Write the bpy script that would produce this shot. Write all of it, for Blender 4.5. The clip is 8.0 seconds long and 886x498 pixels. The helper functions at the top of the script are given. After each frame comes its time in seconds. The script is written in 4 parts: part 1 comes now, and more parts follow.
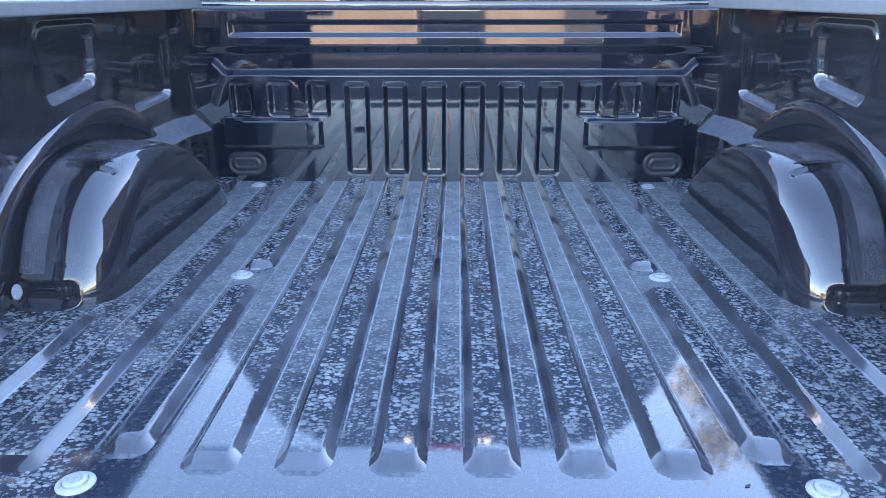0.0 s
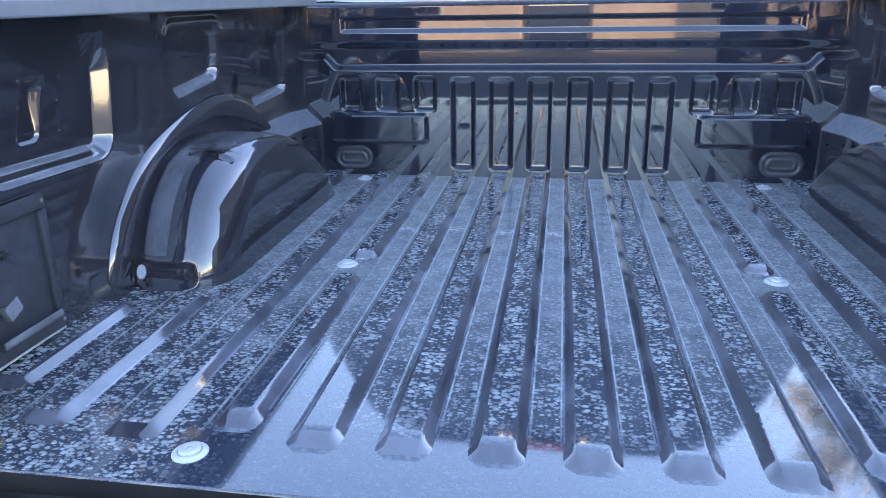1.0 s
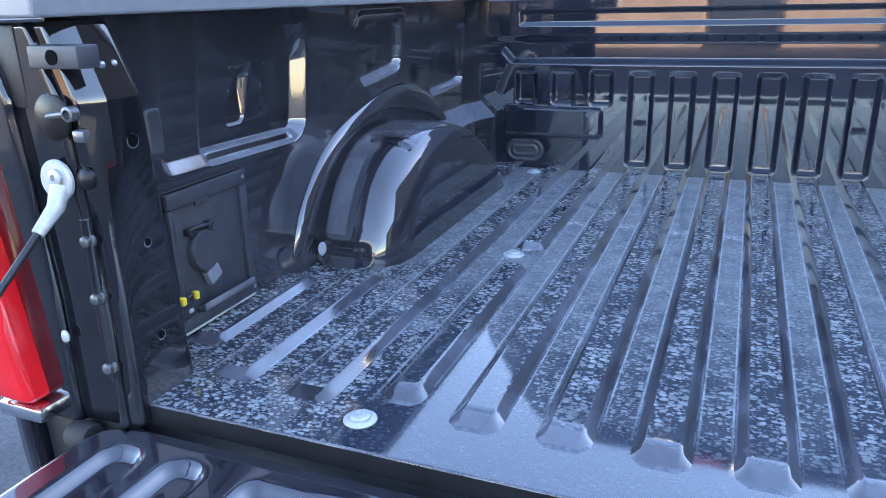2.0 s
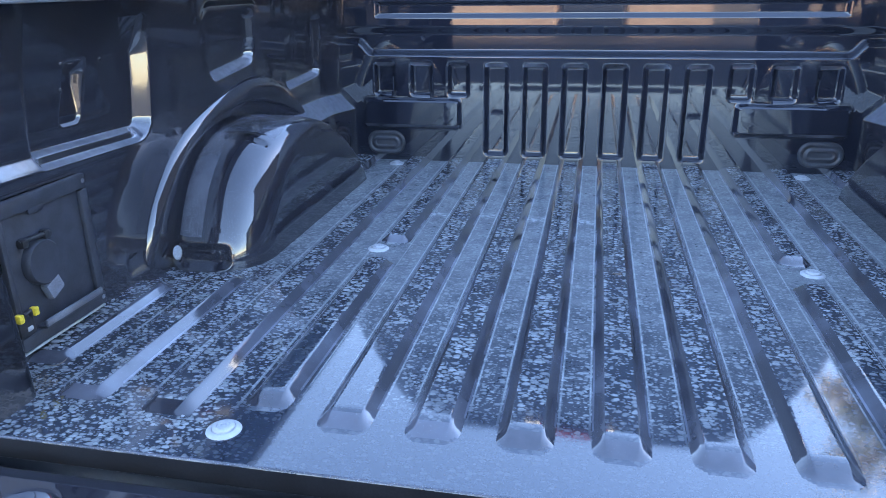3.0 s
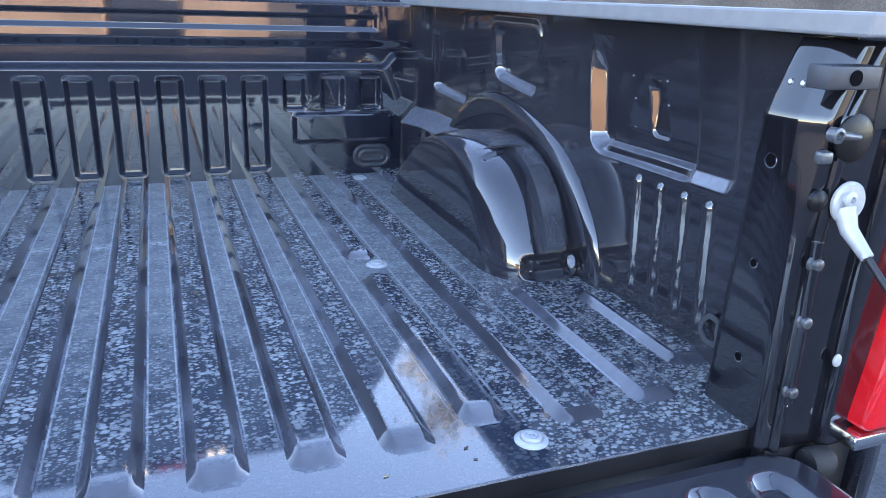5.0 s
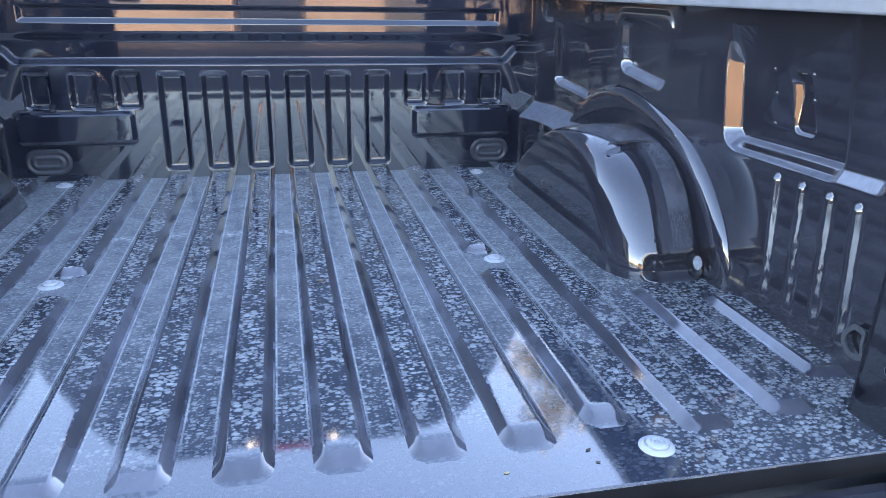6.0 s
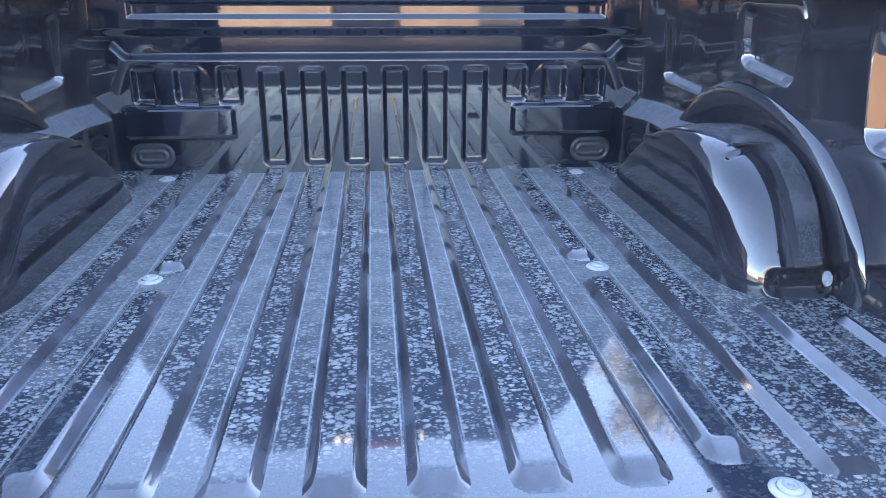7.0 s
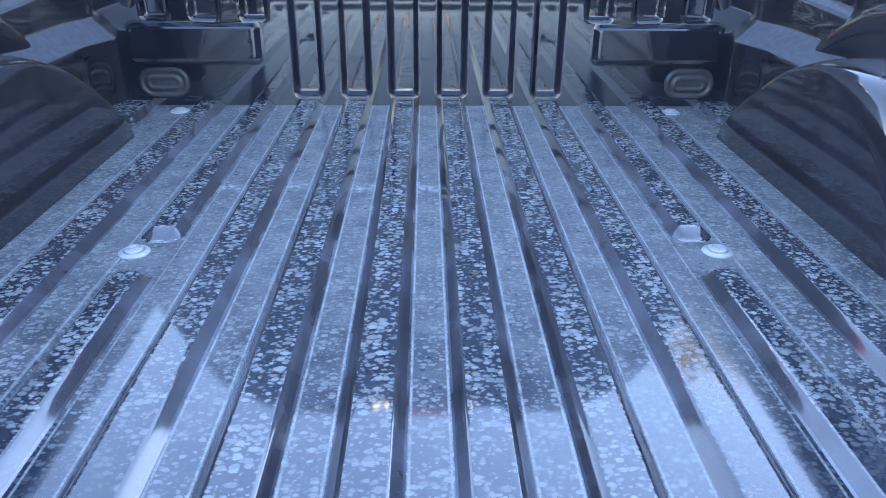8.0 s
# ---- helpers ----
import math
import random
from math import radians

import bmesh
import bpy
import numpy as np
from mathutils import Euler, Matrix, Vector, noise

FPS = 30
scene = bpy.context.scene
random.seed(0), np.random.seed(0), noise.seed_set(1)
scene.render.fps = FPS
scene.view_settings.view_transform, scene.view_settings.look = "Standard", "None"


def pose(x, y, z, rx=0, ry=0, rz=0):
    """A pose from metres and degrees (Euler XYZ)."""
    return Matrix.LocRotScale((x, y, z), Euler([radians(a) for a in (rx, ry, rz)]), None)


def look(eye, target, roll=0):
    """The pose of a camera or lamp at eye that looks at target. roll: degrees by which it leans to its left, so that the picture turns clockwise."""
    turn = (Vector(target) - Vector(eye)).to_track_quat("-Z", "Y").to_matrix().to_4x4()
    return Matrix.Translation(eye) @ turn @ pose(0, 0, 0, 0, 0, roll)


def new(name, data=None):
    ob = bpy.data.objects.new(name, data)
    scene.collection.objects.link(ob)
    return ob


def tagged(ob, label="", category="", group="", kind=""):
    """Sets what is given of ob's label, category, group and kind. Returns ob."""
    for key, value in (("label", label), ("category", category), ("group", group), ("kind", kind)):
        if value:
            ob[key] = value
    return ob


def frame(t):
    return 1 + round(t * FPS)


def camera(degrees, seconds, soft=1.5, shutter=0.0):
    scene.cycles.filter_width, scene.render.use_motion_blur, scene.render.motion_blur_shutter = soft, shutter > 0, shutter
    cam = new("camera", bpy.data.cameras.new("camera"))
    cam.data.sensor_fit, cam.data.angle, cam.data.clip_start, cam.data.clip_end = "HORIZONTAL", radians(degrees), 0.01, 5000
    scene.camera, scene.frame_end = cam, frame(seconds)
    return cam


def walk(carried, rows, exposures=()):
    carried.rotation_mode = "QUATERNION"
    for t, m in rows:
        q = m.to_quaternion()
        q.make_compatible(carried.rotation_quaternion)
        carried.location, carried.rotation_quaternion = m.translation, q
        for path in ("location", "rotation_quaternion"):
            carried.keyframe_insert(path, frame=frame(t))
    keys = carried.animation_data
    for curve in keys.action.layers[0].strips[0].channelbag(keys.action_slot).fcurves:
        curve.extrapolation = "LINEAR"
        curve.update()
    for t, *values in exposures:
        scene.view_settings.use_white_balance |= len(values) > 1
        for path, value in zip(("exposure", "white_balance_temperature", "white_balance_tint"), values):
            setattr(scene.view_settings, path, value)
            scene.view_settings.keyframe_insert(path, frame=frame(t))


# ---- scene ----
cam = camera(62.4, 8.0, soft=0.7)
PATH = [
    (0, (0.014, -0.668, 0.571), (-0.024, 1.222, -0.081), -0.1),
    (0.5, (0.022, -0.67, 0.571), (-0.088, 1.214, -0.089), -0.4),
    (1, (0.004, -0.668, 0.558), (-0.3, 1.199, -0.093), -0.9),
    (1.5, (-0.009, -0.68, 0.551), (-0.569, 1.129, -0.09), -1.3),
    (1.7, (-0.01, -0.682, 0.548), (-0.668, 1.095, -0.091), -1.5),
    (2.25, (-0.012, -0.682, 0.552), (-0.742, 1.067, -0.108), -1.5),
    (2.8, (-0.009, -0.678, 0.557), (-0.518, 1.133, -0.123), -0.9),
    (3, (0.001, -0.672, 0.559), (-0.38, 1.168, -0.127), -0.7),
    (3.5, (0.019, -0.664, 0.561), (0.0, 1.217, -0.12), 0.4),
    (4, (0.032, -0.667, 0.565), (0.368, 1.191, -0.094), 1.4),
    (4.2, (0.032, -0.669, 0.565), (0.496, 1.165, -0.083), 1.9),
    (4.75, (0.034, -0.666, 0.565), (0.725, 1.094, -0.085), 2.1),
    (5.3, (0.033, -0.661, 0.562), (0.684, 1.114, -0.091), 1.9),
    (5.5, (0.029, -0.656, 0.554), (0.615, 1.14, -0.101), 1.9),
    (6, (0.01, -0.651, 0.562), (0.419, 1.189, -0.11), 1.0),
    (6.5, (0.009, -0.634, 0.56), (0.272, 1.233, -0.107), 0.5),
    (7, (-0.002, -0.576, 0.554), (0.173, 1.295, -0.131), 0.2),
    (7.5, (-0.014, -0.367, 0.513), (0.087, 1.483, -0.239), 0.2),
    (8, (-0.003, -0.211, 0.502), (0.041, 1.585, -0.377), 0.5),
]
walk(cam, [(t, look(eye, target, roll)) for t, eye, target, roll in PATH], [(0, 3.41, 6200, 18), (0.5, 3.44, 6300, 18), (1.5, 3.37, 6370, 19), (3, 3.24, 5950, 17), (3.5, 3.53, 6090, 17), (4, 3.51, 6230, 18), (5.5, 3.17, 6540, 20), (6, 3.43, 6650, 20), (7, 3.54, 6560, 19), (7.5, 3.35, 6270, 18), (8, 3.48, 6300, 18)])

# ---------------------------------------------------------------- light
SUN_EL, SUN_AZ = 25.0, 60.0          # degrees above the horizon; degrees from straight ahead towards the right
world = bpy.data.worlds.new("sky")
scene.world = world
world.use_nodes = True
wn = world.node_tree
sky = wn.nodes.new("ShaderNodeTexSky")
sky.sky_type = "NISHITA"
sky.sun_disc = False
sky.sun_elevation, sky.sun_rotation = radians(SUN_EL), radians(SUN_AZ)
sky.dust_density, sky.ozone_density = 0.1, 0.35
wn.links.new(sky.outputs[0], wn.nodes["Background"].inputs[0])
wn.nodes["Background"].inputs[1].default_value = 0.15

sun_data = bpy.data.lights.new("sun", "SUN")
sun_data.energy, sun_data.angle, sun_data.color = 4.8, radians(0.5), (1.0, 0.83, 0.62)
sun = new("sun", sun_data)
sa, se = radians(SUN_AZ), radians(SUN_EL)
sun.matrix_world = look((20 * math.sin(sa) * math.cos(se), 20 * math.cos(sa) * math.cos(se), 20 * math.sin(se)), (0, 0, 0))


# ---------------------------------------------------------------- materials
class Mat:
    """A node material with a Principled shader and a few shorthands."""

    def __init__(self, name, base=(0.5, 0.5, 0.5), rough=0.5, metal=0.0, **more):
        self.m = bpy.data.materials.new(name)
        self.m.use_nodes = True
        self.t = self.m.node_tree
        self.p = self.t.nodes["Principled BSDF"]
        self.set(self.p, base, rough, metal, more)

    def set(self, p, base, rough, metal, more):
        p.inputs["Base Color"].default_value = (*base, 1)
        p.inputs["Roughness"].default_value = rough
        p.inputs["Metallic"].default_value = metal
        for k, v in more.items():
            p.inputs[k.replace("_", " ")].default_value = v

    def node(self, kind, **values):
        n = self.t.nodes.new("ShaderNode" + kind)
        for k, v in values.items():
            n.inputs[k.replace("_", " ")].default_value = v
        return n

    def link(self, a, b):
        self.t.links.new(a, b)

    def coords(self, scale=(1, 1, 1), which="Object"):
        c, mp = self.node("TexCoord"), self.node("Mapping")
        mp.inputs["Scale"].default_value = scale
        self.link(c.outputs[which], mp.inputs[0])
        return mp.outputs[0]

    def noise(self, co, scale, detail=4.0, rough=0.55, distort=0.0):
        n = self.node("TexNoise", Scale=scale, Detail=detail, Roughness=rough, Distortion=distort)
        self.link(co, n.inputs["Vector"])
        return n.outputs[0]

    def ramp(self, v, a, b, lo=0.0, hi=1.0):
        r = self.node("MapRange")
        r.interpolation_type = "SMOOTHSTEP"
        for k, x in zip(("From Min", "From Max", "To Min", "To Max"), (a, b, lo, hi)):
            r.inputs[k].default_value = x
        self.link(v, r.inputs[0])
        return r.outputs[0]

    def math(self, op, a, b):
        n = self.node("Math")
        n.operation = op
        for i, v in enumerate((a, b)):
            if isinstance(v, (int, float)):
                n.inputs[i].default_value = v
            else:
                self.link(v, n.inputs[i])
        return n.outputs[0]

    def mix(self, f, a, b):
        n = self.node("MixRGB")
        for i, v in enumerate((f, a, b)):
            if isinstance(v, (int, float)):
                n.inputs[i].default_value = v
            elif isinstance(v, tuple):
                n.inputs[i].default_value = (*v, 1)
            else:
                self.link(v, n.inputs[i])
        return n.outputs[0]

    def bump(self, h, dist, strength=1.0, shader=None):
        n = self.node("Bump", Strength=strength, Distance=dist)
        self.link(h, n.inputs["Height"])
        self.link(n.outputs[0], (shader or self.p).inputs["Normal"])

    def second(self, fac, base, rough, metal=0.0, **more):
        """Lays a second shader over the first where fac is 1."""
        p = self.node("BsdfPrincipled")
        self.set(p, base, rough, metal, more)
        mx = self.node("MixShader")
        self.link(fac, mx.inputs[0])
        self.link(self.p.outputs[0], mx.inputs[1])
        self.link(p.outputs[0], mx.inputs[2])
        self.link(mx.outputs[0], self.t.nodes["Material Output"].inputs[0])
        return p


PAINT = (0.0135, 0.0130, 0.0175)
# the same black paint, with the sky's blue cast put into its colour
FLOOR_PAINT_SKY_TINT = (0.0125, 0.0180, 0.0320)
FROST = (0.272, 0.288, 0.290)


def paint_material(name, beads=0.0, dust=0.03, peel=0.00006, rough=0.07, film=0.024, gloss=1.0, base=PAINT, ledge=0.0):
    """Black gloss paint with a little orange peel, dust and, where it is wet, small beads of water."""
    m = Mat(name, base, rough, Specular_IOR_Level=0.8 * gloss, Coat_Weight=0.45 * gloss, Coat_Roughness=0.03)
    co = m.coords()
    h = m.noise(co, 28, 2)
    m.bump(h, peel * 4, 0.35)
    spots = m.ramp(m.noise(co, 420, 3), 0.60, 0.72)
    stain = m.ramp(m.noise(co, 5, 5), 0.38, 0.7, 0.15, 1.0)
    f = m.math("MULTIPLY", m.math("MULTIPLY", spots, stain), dust * 6)
    f = m.math("ADD", f, m.math("MULTIPLY", stain, dust * 0.25))
    # thin pale film, which also lifts the blacks as lens haze does
    f = m.math("ADD", f, m.math("MULTIPLY", stain, film))
    # dust on upward faces, strengthened to paint in their missing highlights
    if ledge:
        g = m.node("SeparateXYZ")
        m.link(m.node("NewGeometry").outputs["Normal"], g.inputs[0])
        f = m.math("ADD", f, m.math("MULTIPLY", m.ramp(g.outputs[2], 0.22, 0.62), m.ramp(m.noise(co, 60, 3), 0.3, 0.7, ledge * 0.75, ledge)))
    if beads:
        v = m.node("TexVoronoi", Scale=360.0)
        m.link(m.coords((1, 1, 1)), v.inputs["Vector"])
        drops = m.math("MULTIPLY", m.ramp(v.outputs["Distance"], 0.45, 0.10), m.ramp(m.noise(m.coords((1.6, 0.7, 0.7)), 40, 3), 0.30, 0.52, 0.15, 1.0))
        # pale colour on the drops paints in their glints
        f = m.math("ADD", f, m.math("MULTIPLY", drops, 0.20))
        both = m.math("ADD", m.math("MULTIPLY", drops, beads), m.math("MULTIPLY", h, 0.15))
        m.bump(both, 0.0055, 1.0)
    m.second(f, (0.45, 0.485, 0.60), 0.7)
    return m.m


def frost_material(name, film, cover, lanes=False, strength=0.9, fine=1.0):
    """Black gloss paint under dried water spots and a thin film of frost. cover: widens the spots; fine: makes them smaller."""
    m = Mat(name, FLOOR_PAINT_SKY_TINT, 0.06, Specular_IOR_Level=0.75, Coat_Weight=0.36, Coat_Roughness=0.03)
    co = m.coords()
    blot = m.ramp(m.noise(co, 24, 3, 0.6), 0.30, 0.68, -0.16, 0.12)
    # dried drops: one roundish spot to a cell, of its own size and strength, some run together
    warp = m.node("VectorMath")
    warp.operation = "MULTIPLY_ADD"
    nz = m.node("TexNoise", Scale=115.0, Detail=2.5)
    m.link(co, nz.inputs["Vector"])
    m.link(nz.outputs["Color"], warp.inputs[0])
    warp.inputs[1].default_value = (0.0090, 0.0062, 0.0)
    m.link(m.coords((0.86, 1.12, 1.0)), warp.inputs[2])
    if lanes:
        place = m.node("SeparateXYZ")
        m.link(co, place.inputs[0])
        blot = m.math("ADD", blot, m.ramp(m.math("ABSOLUTE", place.outputs[0], 0.0), 0.45, 0.52, 0.0, 0.06))
    spots = None
    for size, least, most in ((86.0, 0.17, 0.47), (150.0, -0.04, 0.42)):
        v = m.node("TexVoronoi", Scale=size * fine)
        v.voronoi_dimensions = "2D"
        m.link(warp.outputs[0], v.inputs["Vector"])
        tell = m.node("SeparateColor")
        m.link(v.outputs["Color"], tell.inputs[0])
        radius = m.math("ADD", m.ramp(tell.outputs[0], 0.0, 1.0, least + cover, most + cover), blot)
        spot = m.ramp(m.math("SUBTRACT", radius, v.outputs["Distance"]), -0.115, 0.115)
        spot = m.math("MULTIPLY", spot, m.ramp(tell.outputs[1], 0.0, 1.0, 0.5, 1.0))
        spots = spot if spots is None else m.math("MAXIMUM", spots, m.math("MULTIPLY", spot, 0.7))
    grain = m.ramp(m.noise(co, 300, 3), 0.28, 0.68, 0.80, 1.06)
    patch = m.ramp(m.noise(co, 7, 3), 0.30, 0.66, 0.72, 1.0)
    sep = m.node("SeparateXYZ")
    m.link(co, sep.inputs[0])
    across = m.math("ABSOLUTE", sep.outputs[0], 0.0)
    wavy = m.math("ADD", sep.outputs[1], m.math("MULTIPLY", m.math("SUBTRACT", m.noise(co, 12, 3), 0.5), 0.12))
    # it is thin along the rear edge and in the lanes beside the middle ones
    rear = m.math("MULTIPLY", m.ramp(wavy, 0.22, 0.14), m.ramp(across, 0.50, 0.455))
    beside = m.math("MULTIPLY", m.ramp(wavy, 0.44, 0.30), m.math("MULTIPLY", m.ramp(across, 0.26, 0.32), m.ramp(across, 0.475, 0.450)))
    thin = m.math("SUBTRACT", 1.0, m.math("MULTIPLY", m.math("MAXIMUM", rear, beside), 0.85))
    spots = m.math("MULTIPLY", m.math("MULTIPLY", spots, grain), m.math("MULTIPLY", patch, m.math("MULTIPLY", thin, strength)))
    haze = m.math("MULTIPLY", m.math("MULTIPLY", m.ramp(m.noise(co, 16, 4, 0.6), 0.3, 0.7, 0.75, 1.2), grain), film)
    if lanes:
        along = m.math("ADD", sep.outputs[1], m.math("MULTIPLY", m.noise(co, 8, 4), 0.4))
        out = m.math("MAXIMUM", m.math("SUBTRACT", across, 0.40), 0.0)
        far = m.ramp(m.math("SUBTRACT", along, m.math("MULTIPLY", out, 0.8)), 0.30, 1.10)
        far = m.math("MULTIPLY", far, m.ramp(across, 0.66, 0.72, 1.0, 0.3))
        inner = m.ramp(across, 0.40, 0.48, 1.0, 0.0)
        # the film thickens towards the cab; outside the inner lanes it hardly begins
        haze = m.math("MULTIPLY", haze, m.math("MAXIMUM", m.ramp(far, 0.0, 1.0, 0.24, 1.0), 0.0))
        haze = m.math("MULTIPLY", haze, m.math("MAXIMUM", m.math("MULTIPLY", inner, 1.0), m.ramp(far, 0.0, 0.8, 0.65, 1.0)))
        haze = m.math("MULTIPLY", haze, thin)
        scuff = m.ramp(m.noise(co, 34, 5, 0.7), 0.60, 0.70, 1.0, 0.5)
        haze = m.math("MULTIPLY", m.math("MULTIPLY", haze, scuff), m.ramp(m.noise(m.coords((1.0, 2.0, 1.0)), 60, 3, 0.5), 0.30, 0.68, 0.92, 1.08))
        # drops that stayed clear in the film, dark
        v = m.node("TexVoronoi", Scale=60.0)
        m.link(m.coords((0.8, 1.3, 1.0)), v.inputs["Vector"])
        tell = m.node("SeparateColor")
        m.link(v.outputs["Color"], tell.inputs[0])
        clear = m.math("MULTIPLY", m.ramp(v.outputs["Distance"], 0.10, 0.22, 1.0, 0.0), m.ramp(tell.outputs[0], 0.55, 0.60))
        haze = m.math("MULTIPLY", haze, m.math("SUBTRACT", 1.0, m.math("MULTIPLY", clear, 0.6)))
        spots = m.math("MULTIPLY", spots, m.ramp(far, 0.0, 0.9, 1.0, 0.6))
        spots = m.math("MULTIPLY", spots, m.ramp(inner, 0.0, 1.0, 1.0, 0.85))
        # frost gathers in a broken line along the foot of every ridge
        cell = m.math("ABSOLUTE", m.math("SUBTRACT", m.math("FRACT", m.math("ADD", m.math("DIVIDE", sep.outputs[0], 0.122), 20.5), 0.0), 0.5), 0.0)
        rim = m.math("MULTIPLY", m.ramp(cell, 0.150, 0.167), m.ramp(cell, 0.186, 0.176))
        broken = m.math("MULTIPLY", m.ramp(m.noise(co, 30, 4), 0.3, 0.6, 0.3, 0.95), m.ramp(m.noise(co, 260, 2), 0.35, 0.6, 0.55, 1.1))
        rim = m.math("MULTIPLY", rim, broken)
        rim = m.math("MULTIPLY", rim, m.math("MULTIPLY", m.ramp(sep.outputs[1], 0.13, 0.3), m.ramp(across, 0.40, 0.38)))
        for foot in (0.4675, 0.6065, 0.7505):
            line = m.ramp(m.math("ABSOLUTE", m.math("SUBTRACT", across, foot), 0.0), 0.0034, 0.0012)
            line = m.math("MULTIPLY", line, m.math("MULTIPLY", m.ramp(sep.outputs[1], 0.12, 0.2), m.math("MULTIPLY", broken, 0.75)))
            rim = m.math("MAXIMUM", rim, line)
        spots = m.math("MAXIMUM", spots, rim)
        # pale dried runs across the left lanes
        run = m.math("ADD", sep.outputs[1], m.math("MULTIPLY", m.noise(m.coords((3.0, 1.0, 1.0)), 7, 4, 0.6), 0.16))
        run = m.ramp(m.math("ABSOLUTE", m.math("SUBTRACT", run, 1.16), 0.0), 0.030, 0.004)
        run = m.math("MULTIPLY", run, m.math("MULTIPLY", m.ramp(sep.outputs[0], -0.52, -0.40), m.ramp(sep.outputs[0], 0.10, -0.02)))
        spots = m.math("MAXIMUM", spots, m.math("MULTIPLY", run, m.ramp(m.noise(co, 90, 3), 0.40, 0.62, 0.0, 0.9)))
    haze = m.math("MAXIMUM", haze, 0.03)
    mask = m.math("ADD", haze, m.math("MULTIPLY", spots, m.math("SUBTRACT", 1.0, haze)))
    m.second(mask, FROST, 0.6)
    m.bump(m.noise(co, 22, 2), 0.00025, 0.3)
    return m.m


def plain(name, base, rough, metal=0.0, grain=250.0, vary=0.25, bumpy=0.0006, **more):
    """A material with grain at two scales."""
    m = Mat(name, base, rough, metal, **more)
    co = m.coords()
    g = m.math("MULTIPLY", m.ramp(m.noise(co, grain, 3), 0.3, 0.7, 1 - vary, 1 + vary), m.ramp(m.noise(co, grain / 25, 4), 0.3, 0.7, 1 - vary, 1 + vary))
    m.link(m.mix(1.0, (0, 0, 0), base), m.p.inputs["Base Color"])
    mul = m.node("VectorMath")
    mul.operation = "SCALE"
    mul.inputs[0].default_value = base
    m.link(g, mul.inputs["Scale"])
    m.link(mul.outputs[0], m.p.inputs["Base Color"])
    if bumpy:
        m.bump(m.noise(co, grain, 3), bumpy, 0.5)
    return m.m


M_PAINT = paint_material("black_paint", dust=0.016, film=0.014)
# its film pales the wheelhouse crown as sky reflected in the beads would
M_PAINT_WET = paint_material("black_paint_beaded", beads=1.0, film=0.10)
M_WALL = paint_material("black_paint_dusty", dust=0.014, film=0.012, gloss=1.15, ledge=0.17)
# little dust; the blue cast of shadow is put into the base colour
M_FRONT = paint_material("black_paint_clean_blue_shade", dust=0.003, film=0.010, peel=0.00001, rough=0.035, gloss=0.78, base=(0.0110, 0.0122, 0.0190))
M_LEDGE = paint_material("dusty_ledge_paint", dust=0.04, film=0.38)
M_FLOOR = frost_material("frosted_floor", 0.40, -0.085, lanes=True, strength=1.0, fine=1.2)
M_RIDGE = frost_material("frosted_ridge", 0.060, -0.025, strength=0.92, fine=1.07)
M_RIDGE_WALL = paint_material("ridge_wall_paint", dust=0.012, film=0.13)
M_RIM = paint_material("frosted_foot", dust=0.05, film=0.30)
M_RAIL = plain("rail_plastic", (0.150, 0.158, 0.178), 0.42, grain=900, vary=0.07, bumpy=0.0002)
M_GREY = plain("grey_plastic", (0.027, 0.029, 0.038), 0.5, grain=800)
M_BLACK = plain("black_plastic", (0.012, 0.012, 0.014), 0.45)
# body paint darkened to put in the dark reflections on the posts
M_POST = paint_material("post_paint_darkened", dust=0.003, rough=0.06, film=0.0015, gloss=0.75, base=(0.006, 0.0058, 0.008))
M_GATE = paint_material("tailgate_paint", dust=0.012, film=0.008)
# plain near-black for the floor's rear edge and small parts of the posts
M_EDGE = plain("near_black_edge", (0.007, 0.007, 0.008), 0.35, Specular_IOR_Level=0.25)
M_EYE = plain("dull_grey_steel", (0.05, 0.054, 0.062), 0.5, 0.2)
M_PLUG = plain("grey_rubber", (0.035, 0.038, 0.046), 0.4, grain=500, bumpy=0.0002)
M_SIDE_PLUG = plain("pale_rubber", (0.10, 0.105, 0.125), 0.5, grain=500, bumpy=0.0002)
M_RUBBER = plain("black_rubber", (0.015, 0.015, 0.016), 0.75)
M_BOLT = plain("pale_zinc", (0.36, 0.37, 0.38), 0.42, 0.2, grain=120, vary=0.08, bumpy=0.0002)
M_STEEL = plain("zinc_steel", (0.5, 0.52, 0.55), 0.32, 0.9, grain=300)
M_STUD = plain("dull_zinc", (0.085, 0.09, 0.10), 0.30, 0.4, grain=300)
M_CHROME = plain("chrome", (0.75, 0.76, 0.78), 0.12, 1.0, vary=0.05, bumpy=0.0)
M_YELLOW = plain("yellow_plastic", (0.55, 0.40, 0.03), 0.4)
M_RED = plain("red_lens", (0.55, 0.01, 0.015), 0.08, vary=0.06, bumpy=0.0, Coat_Weight=0.6)
M_WHITE_LENS = plain("lit_clear_lens", (0.8, 0.8, 0.8), 0.08, vary=0.05, bumpy=0.0, Coat_Weight=0.6, Emission_Color=(1.0, 0.86, 0.62, 1.0), Emission_Strength=1.2)
M_TYRE = plain("tyre_rubber", (0.02, 0.02, 0.021), 0.8, grain=120)
# near-black puts in the shade of holes that are only flat discs
M_HOLE = plain("dark_cavity", (0.003, 0.003, 0.004), 0.9, Specular_IOR_Level=0.05)
M_ASPHALT = plain("asphalt", (0.055, 0.056, 0.060), 0.85, grain=60, vary=0.3, bumpy=0.004)
M_SIDING = plain("tan_siding", (0.80, 0.58, 0.41), 0.75, grain=20, vary=0.18, bumpy=0.004)
